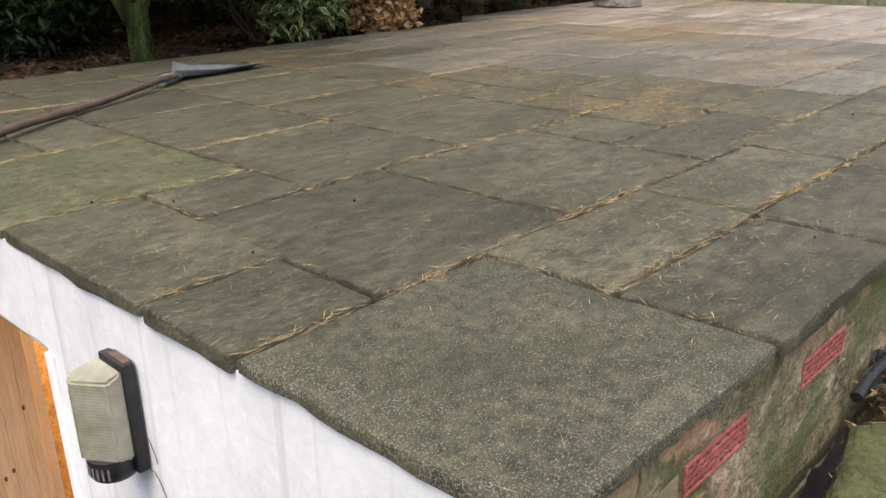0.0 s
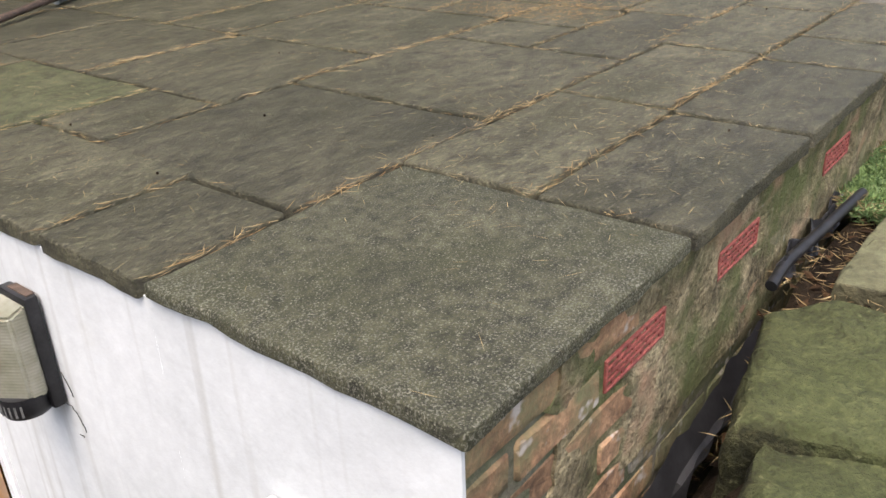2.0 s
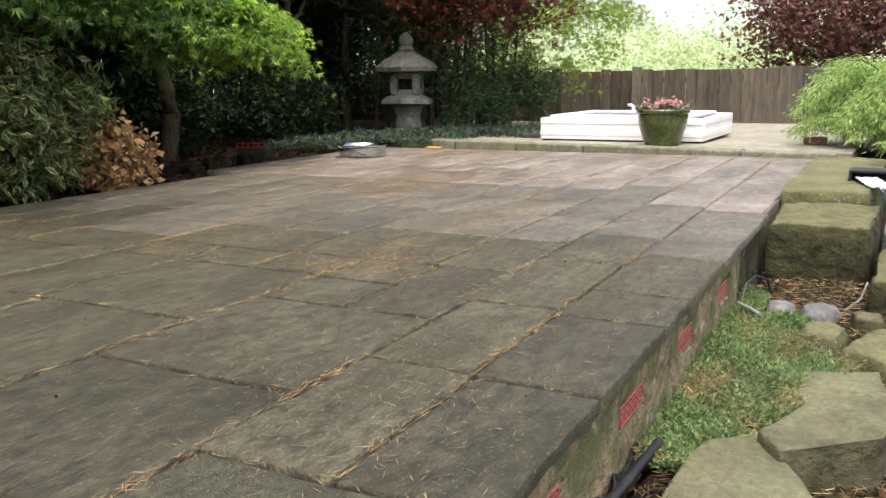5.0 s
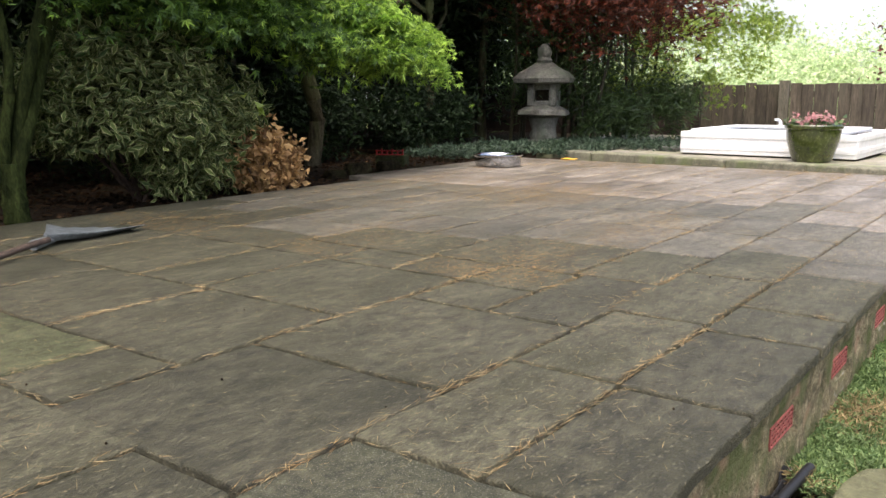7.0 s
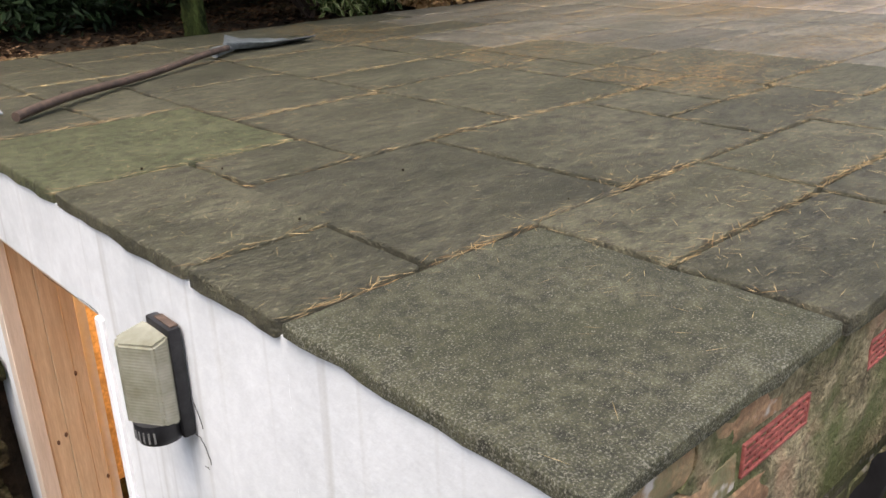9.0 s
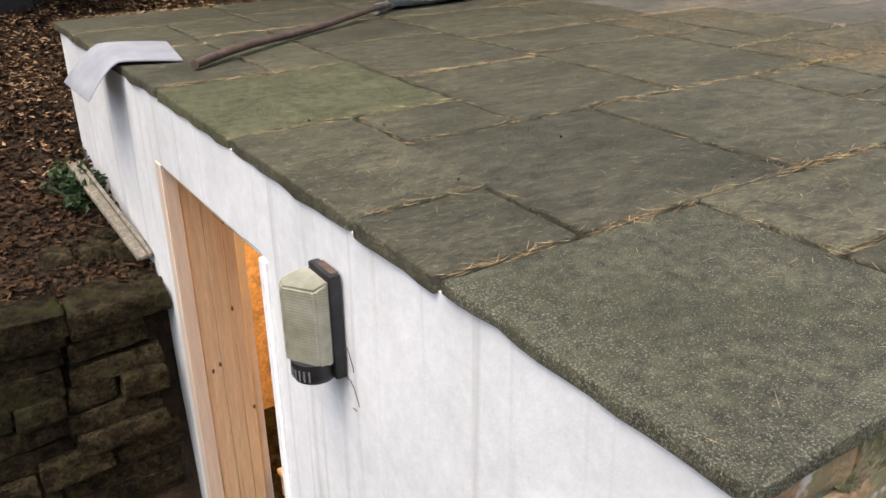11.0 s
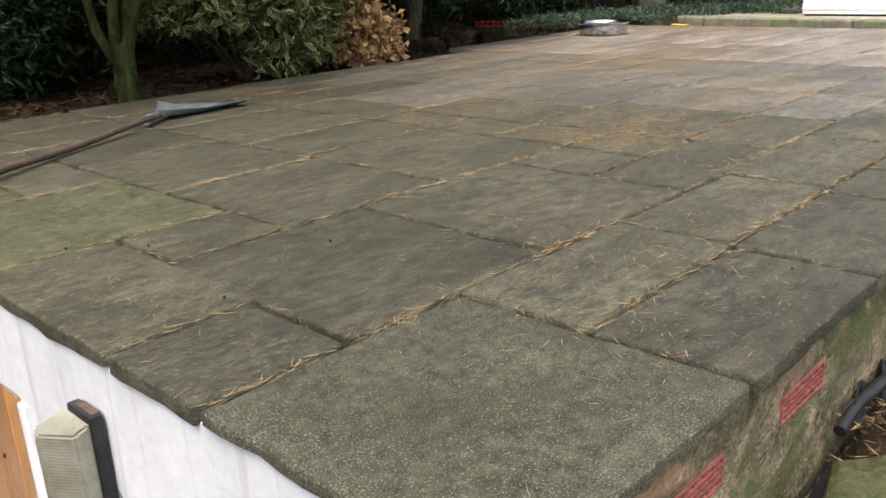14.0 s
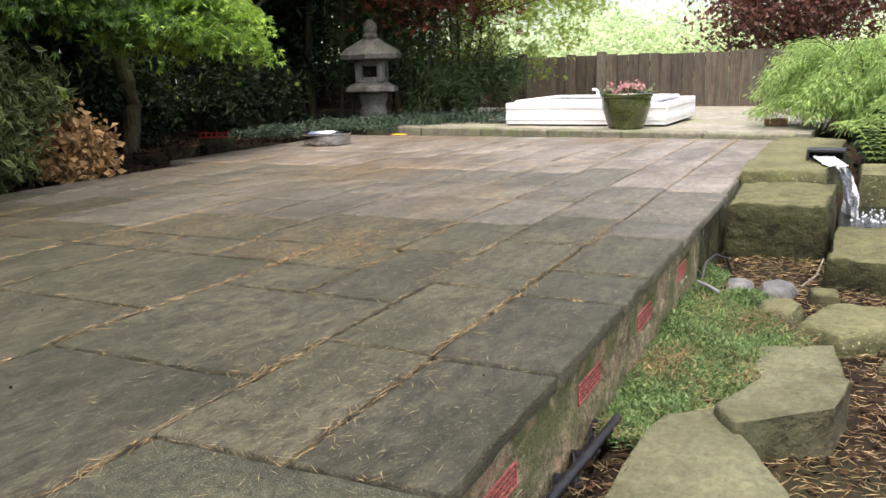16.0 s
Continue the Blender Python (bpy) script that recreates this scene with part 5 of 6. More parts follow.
# needles along the joints and over the slabs
jb, jw = [], []
rs = np.random.default_rng(21)
EDGES = []
for x0, x1, y0, y1, m, near in SLABS:
    EDGES += [((x0, y1 + 0.005), (x1, y1 + 0.005), True), ((x1 + 0.005, y0), (x1 + 0.005, y1), False)]
for (ax, ay), (bx_, by_), along in EDGES:
    ln = math.hypot(bx_ - ax, by_ - ay)
    dens = (170 if along else 26) * (1.0 if ax < 2.2 else 0.7)
    k = int(ln * dens * rs.uniform(0.3, 1.3))
    f = rs.random(k)
    spread = rs.normal(size=k) * (0.008 if along else 0.006)
    px, py = ax + (bx_ - ax) * f, ay + (by_ - ay) * f
    jb.append(np.column_stack([px + (0 if along else 1) * spread, py + (1 if along else 0) * spread, rs.uniform(-0.006, 0.006, k)]))
    th = rs.normal(size=k) * 0.45 + (0 if along else math.pi / 2) + rs.integers(0, 2, k) * math.pi
    jw.append(np.column_stack([np.cos(th), np.sin(th), rs.normal(size=k) * 0.05]))
jb, jw = np.concatenate(jb), np.concatenate(jw)
keep = (jb[:, 1] > 0.02) & (jb[:, 0] > 0.02) & (jb[:, 1] < 3.9)
jb, jw = jb[keep], jw[keep]
half = len(jb) // 2
order = rs.permutation(len(jb))
sd = np.column_stack([-jw[:, 1], jw[:, 0], np.zeros(len(jw))])
for nm, idx, mat, lab in (("needle_drift", order[:half], M["needle"], "straw-coloured pine needles caught in the slab joints"),
                          ("rusty_needle_drift", order[half:], M["needle_rust"], "rusty pine needles caught in the slab joints")):
    me = blades(nm, jb[idx], jw[idx], sd[idx], rs.uniform(0.025, 0.06, len(idx)), 0.00125 + 0.0002 * np.clip(jb[idx][:, 0], 0, 5), mat, 0.2, 0.02)
    tagged(new(nm, me), lab, "pine needles", kind="stuff")
n = 11000
sp = np.column_stack([rs.uniform(0.02, 7.2, n) ** 1.0, rs.uniform(0.02, 3.85, n), np.full(n, 0.0035)])
cl = np.array([noise.noise(Vector((x * 1.3, y * 1.3, 2))) for x, y, z in sp])
sp = sp[(cl + rs.normal(size=n) * 0.25 > -0.05)]
th = rs.uniform(0, 2 * math.pi, len(sp))
sw = np.column_stack([np.cos(th), np.sin(th), np.zeros(len(sp))])
me = blades("loose_needles", sp, sw, np.column_stack([-sw[:, 1], sw[:, 0], sw[:, 2]]), rs.uniform(0.02, 0.052, len(sp)), 0.0009 + 0.0003 * np.clip(sp[:, 0], 0, 6), M["needle"], 0.2, 0.0)
tagged(new("loose_needles", me), "single pine needles strewn over the slabs", "pine needles", kind="stuff")
n = 42000
sp = np.column_stack([rs.uniform(1.9, 7.0, n), rs.uniform(0.9, 3.85, n), np.full(n, 0.004)])
cl = np.array([noise.noise(Vector((x * 0.8, y * 2.0, 7))) + 0.5 * noise.noise(Vector((x * 4, y * 7, 7))) for x, y, z in sp])
sp = sp[cl + rs.normal(size=n) * 0.30 > 0.30]
th = rs.normal(size=len(sp)) * 0.8
sw = np.column_stack([np.cos(th), np.sin(th), np.zeros(len(sp))])
me = blades("needle_patches", sp, sw, np.column_stack([-sw[:, 1], sw[:, 0], sw[:, 2]]), rs.uniform(0.02, 0.05, len(sp)), 0.0025, M["needle_rust"], 0.2, 0.0)
tagged(new("needle_patches", me), "patches of rusty needles drifted over the slabs", "pine needles", kind="stuff")
for k in range(14):
    x, y = rs.uniform(0.2, 3.2), rs.uniform(0.1, 3.2)
    bmt = bmesh.new()
    bmesh.ops.create_icosphere(bmt, subdivisions=1, radius=rs.uniform(0.002, 0.004), matrix=Matrix.Translation((x, y, 0.004)))
    solid("crumb", bmt, M["soil"], "dark crumb of soil on the slabs", "crumb", group="crumbs on the slabs")

# bark chips on the slope by the doorway and in the bed
bc = scatter(44000, -2.2, 1.0, 2.5, 7.5, lambda p: (p[:, 0] < 0.0) | (p[:, 1] > 3.95))
bc3 = np.column_stack([bc, level(bc) + 0.012])
ob = new("bark_chips", foliage("bark_chips", bc3, 0.036, 0.02, M["chips"], 0.0, 0.8))
tagged(ob, "brown bark chips covering the sloping bed", "bark chips", kind="stuff")
# pale chips thicken up the slope to paint its top as less shaded
fc = scatter(16000, -2.2, 1.0, 3.0, 7.0, lambda p: ((p[:, 0] < 0.0) | (p[:, 1] > 3.95)) & (rng.random(len(p)) < np.clip((p[:, 1] - 3.3) / 1.8, 0, 0.8)))
ob = new("fresh_chips", foliage("fresh_chips", np.column_stack([fc, level(fc) + 0.018]), 0.034, 0.016, M["chips_pale"], 0.0, 0.85))
tagged(ob, "tan bark chips over the darker ones, painting the upper slope as lit", "bark chips", kind="stuff")
bc = scatter(9000, 0.0, 7.5, 3.9, 7.4, lambda p: p[:, 1] > 3.95 + np.clip(p[:, 0] - 4, 0, 1) * 0.35)
bc3 = np.column_stack([bc, level(bc) + 0.012])
ob = new("bed_litter", foliage("bed_litter", bc3, 0.05, 0.026, M["chips"], 0.0, 0.85))
tagged(ob, "brown leaf litter under the shrubs", "leaf litter", kind="stuff")

# ---- dark rubble wall below the bark slope ----
rub = tagged(new("wall_rubble", finish(box((-3.2, 2.52, -2.2), (0.008, 2.75, -0.83)), "wall_rubble", M["soil"], 0)), "dark damp rubble retaining wall with a mossy top", "wall", kind="structure")
random.seed(17)
RS = []
for s in range(6):
    L, H = random.uniform(0.16, 0.34), random.uniform(0.07, 0.115)
    RS.append((L, H, finish(rock([(0, 0), (L, 0.01), (L - 0.01, 0.16), (0.01, 0.16)], 0, H, s + 40, 0.012, 0.04, (0, 0), 2, 0.012), "stone", M["rubble"], 40)))
z = -1.62
while z < -0.86:
    x = 0.0 - random.uniform(0, 0.1)
    hmax = 0.09
    while x > -1.9:
        L, H, me = random.choice(RS)
        st = new("stone", me)
        st.parent = rub
        st.matrix_basis = Matrix.Translation((x - L - 0.006, 2.40 + random.uniform(-0.03, 0.03), z + random.uniform(-0.012, 0.012))) @ Matrix.Rotation(random.uniform(-0.06, 0.06), 4, "Y")
        x -= L + 0.012
    z += 0.094
for k, (x0, x1) in enumerate(((-0.33, 0.0), (-0.78, -0.35), (-1.3, -0.8))):
    me = finish(rock([(x0, 2.39), (x1, 2.40), (x1, 2.66), (x0, 2.64)], -0.85, -0.765 + 0.012 * (k == 1), 60 + k, 0.012, 0.04, (0, 0), 3, 0.015), "coping_stone", M["rubble"], 40)
    part("coping_stone", me, None, rub, "mossy flat coping stone")
for x0, y0, r0 in ((-0.16, 2.78, 0.07), (-0.05, 2.74, 0.06), (-0.30, 2.80, 0.065), (-0.1, 2.90, 0.05)):
    boulder("bed_stone", "dark rounded stone behind the rubble wall", [(x0 - r0, y0 - 0.04), (x0 + r0, y0 - 0.05), (x0 + r0, y0 + 0.05), (x0 - r0, y0 + 0.06)], -0.85, -0.68, int(70 + x0 * 50), "rubble", 0.008, 0.25, (0, 0), 0.03, 3)
plank = thing("plank", "grey weathered timber lath lying against the white wall", "plank", (-0.01, 2.60, -0.715))
pd = Vector((-0.07, 0.76, 0.17))
m = Matrix.Translation((0, 0, 0)) @ pd.to_track_quat("Y", "Z").to_matrix().to_4x4()
part("lath", bx(bmesh.new(), (-0.045, 0, 0), (-0.004, 0.79, 0.018), 0.003, 1, m), M["fence_post"], plank)
part("lath", bx(bmesh.new(), (-0.001, 0, 0), (0.016, 0.80, 0.022), 0.003, 1, m), M["fence_post"], plank)
tank = thing("black_tub", "large black plastic tub under the shrubs", "tub", (0.16, 5.95, -0.24), 8)
part("body", bx(bmesh.new(), (-0.36, -0.25, 0), (0.36, 0.25, 0.34), 0.05, 3), M["black"], tank)
part("rim", bx(bmesh.new(), (-0.39, -0.28, 0.32), (0.39, 0.28, 0.37), 0.015, 2), M["black"], tank, "turned-out rim")
for k in range(3):
    part("rib", bx(bmesh.new(), (-0.3 + k * 0.28, -0.262, 0.03), (-0.26 + k * 0.28, -0.245, 0.3), 0.004, 1), M["black"], tank)
sp_pts = cloud(380, (-0.14, 3.25, -0.60), (0.08, 0.16, 0.05), 10, 0.025)
tagged(new("ground_plant", foliage("ground_plant", sp_pts, 0.04, 0.022, M["dark_leaf"], 0.1, 0.4)), "small dark green plant at the wall foot", "plant", kind="stuff")


# ---- shrubs and trees ----
def bush(name, label, at, radii, n, length, width, mat, clumps=60, spread=0.10, hang=0.25, flat=0.3, shell=0.5, stems=7, category="shrub", extra=None, margin=None, trim=None):
    ob = thing(name, label, category, at)
    bm = bmesh.new()
    for k in range(stems):
        a = random.uniform(0, 6.28)
        limb(bm, (random.uniform(-0.08, 0.08), random.uniform(-0.08, 0.08), -0.05),
             (math.cos(a) * radii[0] * 0.6, math.sin(a) * radii[1] * 0.6, radii[2] * random.uniform(0.8, 1.5)), 0.016, 0.004, 0.1, 5, 6)
    tagged(part("stem", bm, M["twig"], ob), kind="stuff")
    pts = cloud(n, (0, 0, radii[2] * 1.05), radii, clumps, spread, shell)
    pts = pts[pts[:, 2] > 0.02]
    if trim:
        pts = pts[trim(pts)]
    me = edged_foliage("foliage", pts, length, width, mat, margin, hang, flat) if margin else foliage("foliage", pts, length, width, mat, hang, flat)
    part("foliage", me, None, ob)
    if extra:
        extra(ob)
    return ob


random.seed(23)
bush("variegated_shrub", "rounded variegated evergreen shrub with cream-edged leaves", (2.78, 4.55, -0.05), (0.80, 0.62, 0.60), 17000, 0.078, 0.030, M["variegated"], 150, 0.085, 0.45, 0.2, 0.55, 16,
     extra=lambda ob: part("lime_shoot", foliage("lime_shoot", cloud(60, (0.55, -0.35, 0.62), (0.10, 0.10, 0.08), 6, 0.04), 0.08, 0.035, M["lime"], 0.2, 0.3), None, ob, "fresh lime-green shoots"),
     margin=M["leaf_margin"], trim=lambda p: p[:, 2] > 0.36 - 0.55 * np.clip(p[:, 0] + 0.25, 0, 0.6))
bush("variegated_shrub", "lower part of the cream-edged evergreen shrub hanging over the slabs", (2.86, 4.20, -0.02), (0.36, 0.24, 0.28), 2600, 0.075, 0.028, M["variegated"], 50, 0.06, 0.6, 0.2, 0.4, 4, margin=M["leaf_margin"])
bush("dead_shrub", "withered shrub with curled brown dead leaves", (3.50, 4.16, -0.03), (0.36, 0.20, 0.22), 2300, 0.058, 0.040, M["dead"], 70, 0.045, 0.6, 0.15, 0.3, 12)

# multi-stemmed mossy tree by the terrace edge
tr = thing("garden_tree", "multi-stemmed tree with mossy green bark", "tree", (1.80, 4.32, -0.06))
bm = bmesh.new()
limb(bm, (0, 0, -0.1), (0.01, 0.01, 0.34), 0.082, 0.066, 0.02, 4, 12)
ends = []
for dx, dy, h, r in ((0.36, -0.12, 2.3, 0.044), (0.70, -0.08, 2.4, 0.042), (0.0, 0.1, 2.2, 0.034), (-0.4, 0.4, 1.9, 0.03)):
    ends.append(limb(bm, (0.01 + dx * 0.05, 0.01, 0.28), (dx, dy, h), r, 0.02, 0.14, 8, 10)[-1])
part("trunk", bm, M["bark_moss"], tr)
# the last, highest cloud is an unseen layer added to shade the corner slabs
cp = np.concatenate([cloud(2300, (e[0] * 1.5, e[1] * 1.4 + 0.2, e[2] + 0.05), (0.9, 0.9, 0.55), 40, 0.12, 0.3) for e in ends] + [cloud(6000, (-0.5, -0.9, 2.8), (1.3, 1.1, 0.4), 90, 0.15, 0.2)])
part("crown", palmate("crown", cp[::2], 0.075, M["maple"], 0.3, 0.7), None, tr)
part("crown", palmate("crown", cp[1::2], 0.07, M["maple_sunlit"], 0.35, 0.7), None, tr, "leaves in the sunlit leaf colour")

# green maple with low spreading layers
mp = thing("maple_tree", "japanese maple with layered bright green leaves", "tree", (5.20, 5.42, -0.06))
bm = bmesh.new()
tpts = limb(bm, (0.08, -0.02, -0.1), (-0.06, 0.0, 1.35), 0.085, 0.066, 0.10, 8, 12)
tops = []
for a, ln, h in ((-1.7, 1.7, 1.55), (-2.4, 1.8, 1.7), (-1.0, 1.5, 1.75), (2.6, 1.8, 1.9), (0.9, 0.9, 2.1), (1.6, 1.6, 2.1), (3.5, 2.0, 1.75)):
    tops.append(limb(bm, (-0.05, 0, 1.2), (math.cos(a) * ln, math.sin(a) * ln, h), 0.05, 0.012, 0.2, 7, 8))
part("trunk", bm, M["bark"], mp)
LAYERS = []
for k in range(190):
    a, r = random.uniform(0, 6.28), 1.75 * math.sqrt(random.random())
    z = 2.25 - 0.17 * r * r + random.uniform(-0.2, 0.8)
    if math.cos(a) * r - 0.5 > -0.35 + 0.9 * math.sin(a) * r * 0.95:
        continue
    LAYERS.append((math.cos(a) * r - 0.5, math.sin(a) * r * 0.95, max(z, 1.40)))
lay = np.array(LAYERS)
pick = rng.integers(0, len(lay), 20000)
off = rng.normal(size=(20000, 3)) * np.array([0.26, 0.26, 0.05])
off[:, 2] -= 0.55 * (off[:, 0] ** 2 + off[:, 1] ** 2)
cpts = lay[pick] + off
part("crown", palmate("crown", cpts[:12000], 0.062, M["maple"], 0.45, 0.75), None, mp)
part("crown", palmate("crown", cpts[12000:], 0.060, M["maple_sunlit"], 0.45, 0.75), None, mp, "leaves in the sunlit leaf colour")
# the low branch that reaches out over the terrace
br = thing("maple_branch_tree", "second maple reaching a bright drooping branch over the slabs", "tree", (4.2, 5.6, -0.06))
bm = bmesh.new()
limb(bm, (0, 0, -0.1), (-0.1, 0.1, 1.6), 0.08, 0.06, 0.1, 6, 10)
for tx, ty, tz in ((1.2, -1.45, 1.02), (0.7, -1.35, 1.12), (0.1, -1.3, 1.2), (-0.6, -1.2, 1.3), (-1.1, -0.9, 1.35), (0.9, -1.0, 1.15), (-1.6, -1.2, 1.4), (-1.0, -1.5, 1.35), (-1.9, -0.9, 1.5)):
    limb(bm, (-0.08, 0.08, 1.35), (tx, ty, tz), 0.03, 0.008, 0.12, 6, 7)
part("trunk", bm, M["bark"], br)
sp, tip_of = [], []
for k in range(84):
    # the branch falls from the crown to a drooping tip, in overlapping level sprays
    tx = random.uniform(2.3, 5.45)
    top = np.interp(tx, [2.3, 4.1, 4.6, 5.1, 5.6, 6.0], [1.75, 1.72, 1.52, 1.40, 1.26, 1.15])
    low = np.interp(tx, [2.3, 3.5, 4.1, 4.6, 5.2, 5.7, 6.0], [1.24, 1.22, 1.14, 1.00, 0.97, 1.04, 1.08])
    back = random.uniform(-0.25, 0.40)
    tz = low + (top - low) * random.random() ** 1.3
    o = rng.normal(size=(560, 3)) * np.array([0.17, 0.14, 0.03])
    o[:, 2] -= 1.0 * (o[:, 0] ** 2 + o[:, 1] ** 2)
    sp.append(o + np.array([tx + 0.9 * back - 4.2, 4.3 + back - 5.6, tz + 0.12 * back]))
    tip_of.append(np.full(560, np.clip(0.12 + 0.45 * (tx - 3.6) + 0.5 * (tz - top + 0.25), 0.06, 0.92)))
sp = np.concatenate(sp) + np.array([0, 0, 0.06])
# more leaves take the sunlit colour towards the tip and upper sprays
tips = rng.random(len(sp)) < np.concatenate(tip_of)
part("crown", palmate("crown", sp[tips], 0.066, M["maple_sunlit"], 0.8, 0.6), None, br, "tip leaves in the sunlit leaf colour")
part("crown", palmate("crown", sp[~tips], 0.062, M["maple"], 0.8, 0.6), None, br)


def big_tree(name, label, at, height, radii, n, mat, leaf=(0.11, 0.05), trunk=0.13, low=1.2, clumps=80, maple=False, lean=(0, 0)):
    ob = thing(name, label, "tree", at)
    b = bmesh.new()
    limb(b, (0, 0, -0.1), (lean[0], lean[1], height * 0.6), trunk, trunk * 0.5, 0.15, 8, 10)
    for k in range(7):
        a = k * 0.9 + random.random()
        limb(b, (lean[0] * (0.5 + k / 15), lean[1] * (0.5 + k / 15), height * (0.3 + 0.04 * k)), (math.cos(a) * radii[0] * 0.8, math.sin(a) * radii[1] * 0.8, height * (0.5 + 0.06 * k)), trunk * 0.4, 0.012, 0.2, 6, 6)
    part("trunk", b, M["bark"], ob)
    pts = cloud(n, (lean[0], lean[1], low + radii[2]), radii, clumps, radii[0] * 0.16, 0.35)
    me = palmate("crown", pts, leaf[0], mat) if maple else foliage("crown", pts, leaf[0], leaf[1], mat, 0.35, 0.3)
    part("crown", me, None, ob)
    return ob


random.seed(29)
DK = "tall dark evergreen closing the back of the garden"
for i, (x, y, h) in enumerate(((-1.6, 7.4, 4.6), (0.3, 7.9, 5.0), (2.2, 7.3, 4.8), (4.0, 7.8, 5.2), (5.9, 7.4, 5.0), (7.6, 7.7, 5.4), (9.4, 7.3, 4.8), (11.0, 7.6, 5.0))):
    big_tree("evergreen_tree", DK, (x, y, -0.08), h, (1.35, 1.15, h * 0.47), 9500, M["dark_leaf"], (0.15, 0.06), 0.12, 0.15, 150)
for i, (x, y, h) in enumerate(((-3.4, 6.0, 4.5), (-0.8, 10.2, 7.0), (2.6, 10.4, 7.4), (6.0, 10.2, 7.6), (9.4, 10.0, 7.2), (12.6, 9.2, 6.5))):
    big_tree("evergreen_tree", "tall dark tree behind the garden hedge", (x, y, -0.1), h, (2.3, 1.7, h * 0.46), 9000, M["dark_leaf"], (0.24, 0.10), 0.18, 0.4, 150)
# crowns sit above the view and are added to shade the bed
for x, y, h, r in ((7.55, 5.75, 4.4, 1.7), (4.7, 7.0, 4.6, 1.6), (9.7, 6.4, 4.6, 1.7)):
    big_tree("evergreen_tree", "bare-trunked dark evergreen, its unseen high crown added to shade the bed", (x, y, -0.08), h, (r, 1.3, 1.0), 7500, M["dark_leaf"], (0.16, 0.07), 0.075, 2.35, 110)
# shrubs in the bed
for x, y, rx, rz, mat, lab in ((0.55, 5.6, 0.6, 0.5, "mid_leaf", "glossy dark green laurel behind the tub"), (-0.75, 6.3, 0.75, 0.62, "mid_leaf", "glossy green laurel over the bark bed"),
                               (1.35, 5.35, 0.55, 0.5, "dark_leaf", "dark evergreen shrub in the bed"), (4.5, 6.2, 0.6, 0.45, "dark_leaf", "dark low shrub under the maple"),
                               (5.9, 6.1, 0.65, 0.5, "dark_leaf", "shaded green shrub behind the maple trunk"), (3.4, 6.0, 0.7, 0.7, "dark_leaf", "dark shrub in the shade of the maple"),
                               (7.5, 5.9, 0.7, 0.5, "dark_leaf", "dark shrub beside the stone lantern"), (2.0, 5.9, 0.7, 0.75, "dark_leaf", "dark shrub behind the mossy tree"),
                               (-1.7, 5.4, 0.6, 0.5, "dark_leaf", "dark evergreen at the edge of the bark bed")):
    bush("shrub", lab, (x, y, -0.1), (rx, rx * 0.8, rz), 5600, 0.075, 0.028, M[mat], 80, 0.10, 0.3, 0.3, 0.4, 6)
# bamboo
bb = thing("bamboo_clump", "clump of tall dark bamboo canes", "bamboo", (10.4, 5.1, -0.04))
bbl = []
for k in range(34):
    x, y = random.uniform(-1.3, 1.2), random.uniform(-0.55, 0.9)
    lx, ly = random.uniform(-0.4, 0.4), random.uniform(-0.5, 0.2)
    b = bmesh.new()
    pts = limb(b, (x, y, -0.02), (x + lx, y + ly, 3.4), 0.026, 0.010, 0.12, 9, 7)
    part("cane", b, M["bamboo"], bb)
    for p in pts[2:]:
        bbl.append(np.array(p) + rng.normal(size=(95, 3)) * np.array([0.26, 0.26, 0.18]))
part("foliage", foliage("foliage", np.concatenate(bbl), 0.13, 0.018, M["bamboo_leaf"], 0.5, 0.3), None, bb)
low = np.concatenate([cloud(2600, (-0.6, -0.75, 0.42), (0.75, 0.4, 0.36), 40, 0.1, 0.3), cloud(1800, (0.5, -1.0, 0.6), (0.5, 0.4, 0.4), 30, 0.1, 0.3)])
part("low_growth", foliage("low_growth", low, 0.12, 0.022, M["bamboo_leaf"], 0.4, 0.3), None, bb, "leafy low bamboo shoots")

# red maple top and pale drooping maple by the fence
big_tree("red_maple", "dark red japanese maple spreading over the lantern", (10.1, 5.9, -0.03), 2.9, (1.5, 1.3, 0.5), 7000, M["maple_red"], (0.085, 0.04), 0.05, 1.50, 110, True, (-0.8, -1.7))
pale = thing("pale_maple", "yellow-green maple with weeping branches in front of the fence", "tree", (12.0, 5.2, -0.04))
b = bmesh.new()
limb(b, (0, 0, -0.05), (-0.2, -0.5, 2.0), 0.06, 0.03, 0.15, 7, 8)
for a in range(8):
    limb(b, (-0.15, -0.4, 1.5), (-0.4 + random.uniform(-0.9, 0.5), -1.2 + random.uniform(-1.0, 0.8), 1.5 + random.uniform(-0.2, 0.6)), 0.022, 0.005, 0.15, 6, 6)
part("trunk", b, M["bark"], pale)
pp = []
for k in range(50):
    c = np.array([random.uniform(-1.2, 0.3), random.uniform(-2.35, 0.1), random.uniform(0.0, 1.0)])
    c[2] = 0.95 + 0.75 * max(0, -1.55 - c[1]) + 1.4 * c[2]
    ln = random.uniform(0.15, 0.55)
    f = rng.random((130, 1))
    pp.append(c + np.array([[0.0, -0.25, -1.0]]) * f * ln + rng.normal(size=(130, 3)) * np.array([0.13, 0.13, 0.05]))
part("crown", palmate("crown", np.concatenate(pp), 0.065, M["maple_pale"], 0.7, 0.5), None, pale)

# ---- stone lantern ----
ln = thing("stone_lantern", "weathered grey japanese stone lantern", "stone lantern", (8.75, 4.88, -0.03), 20)
ln.scale = (0.9, 0.9, 1.0)


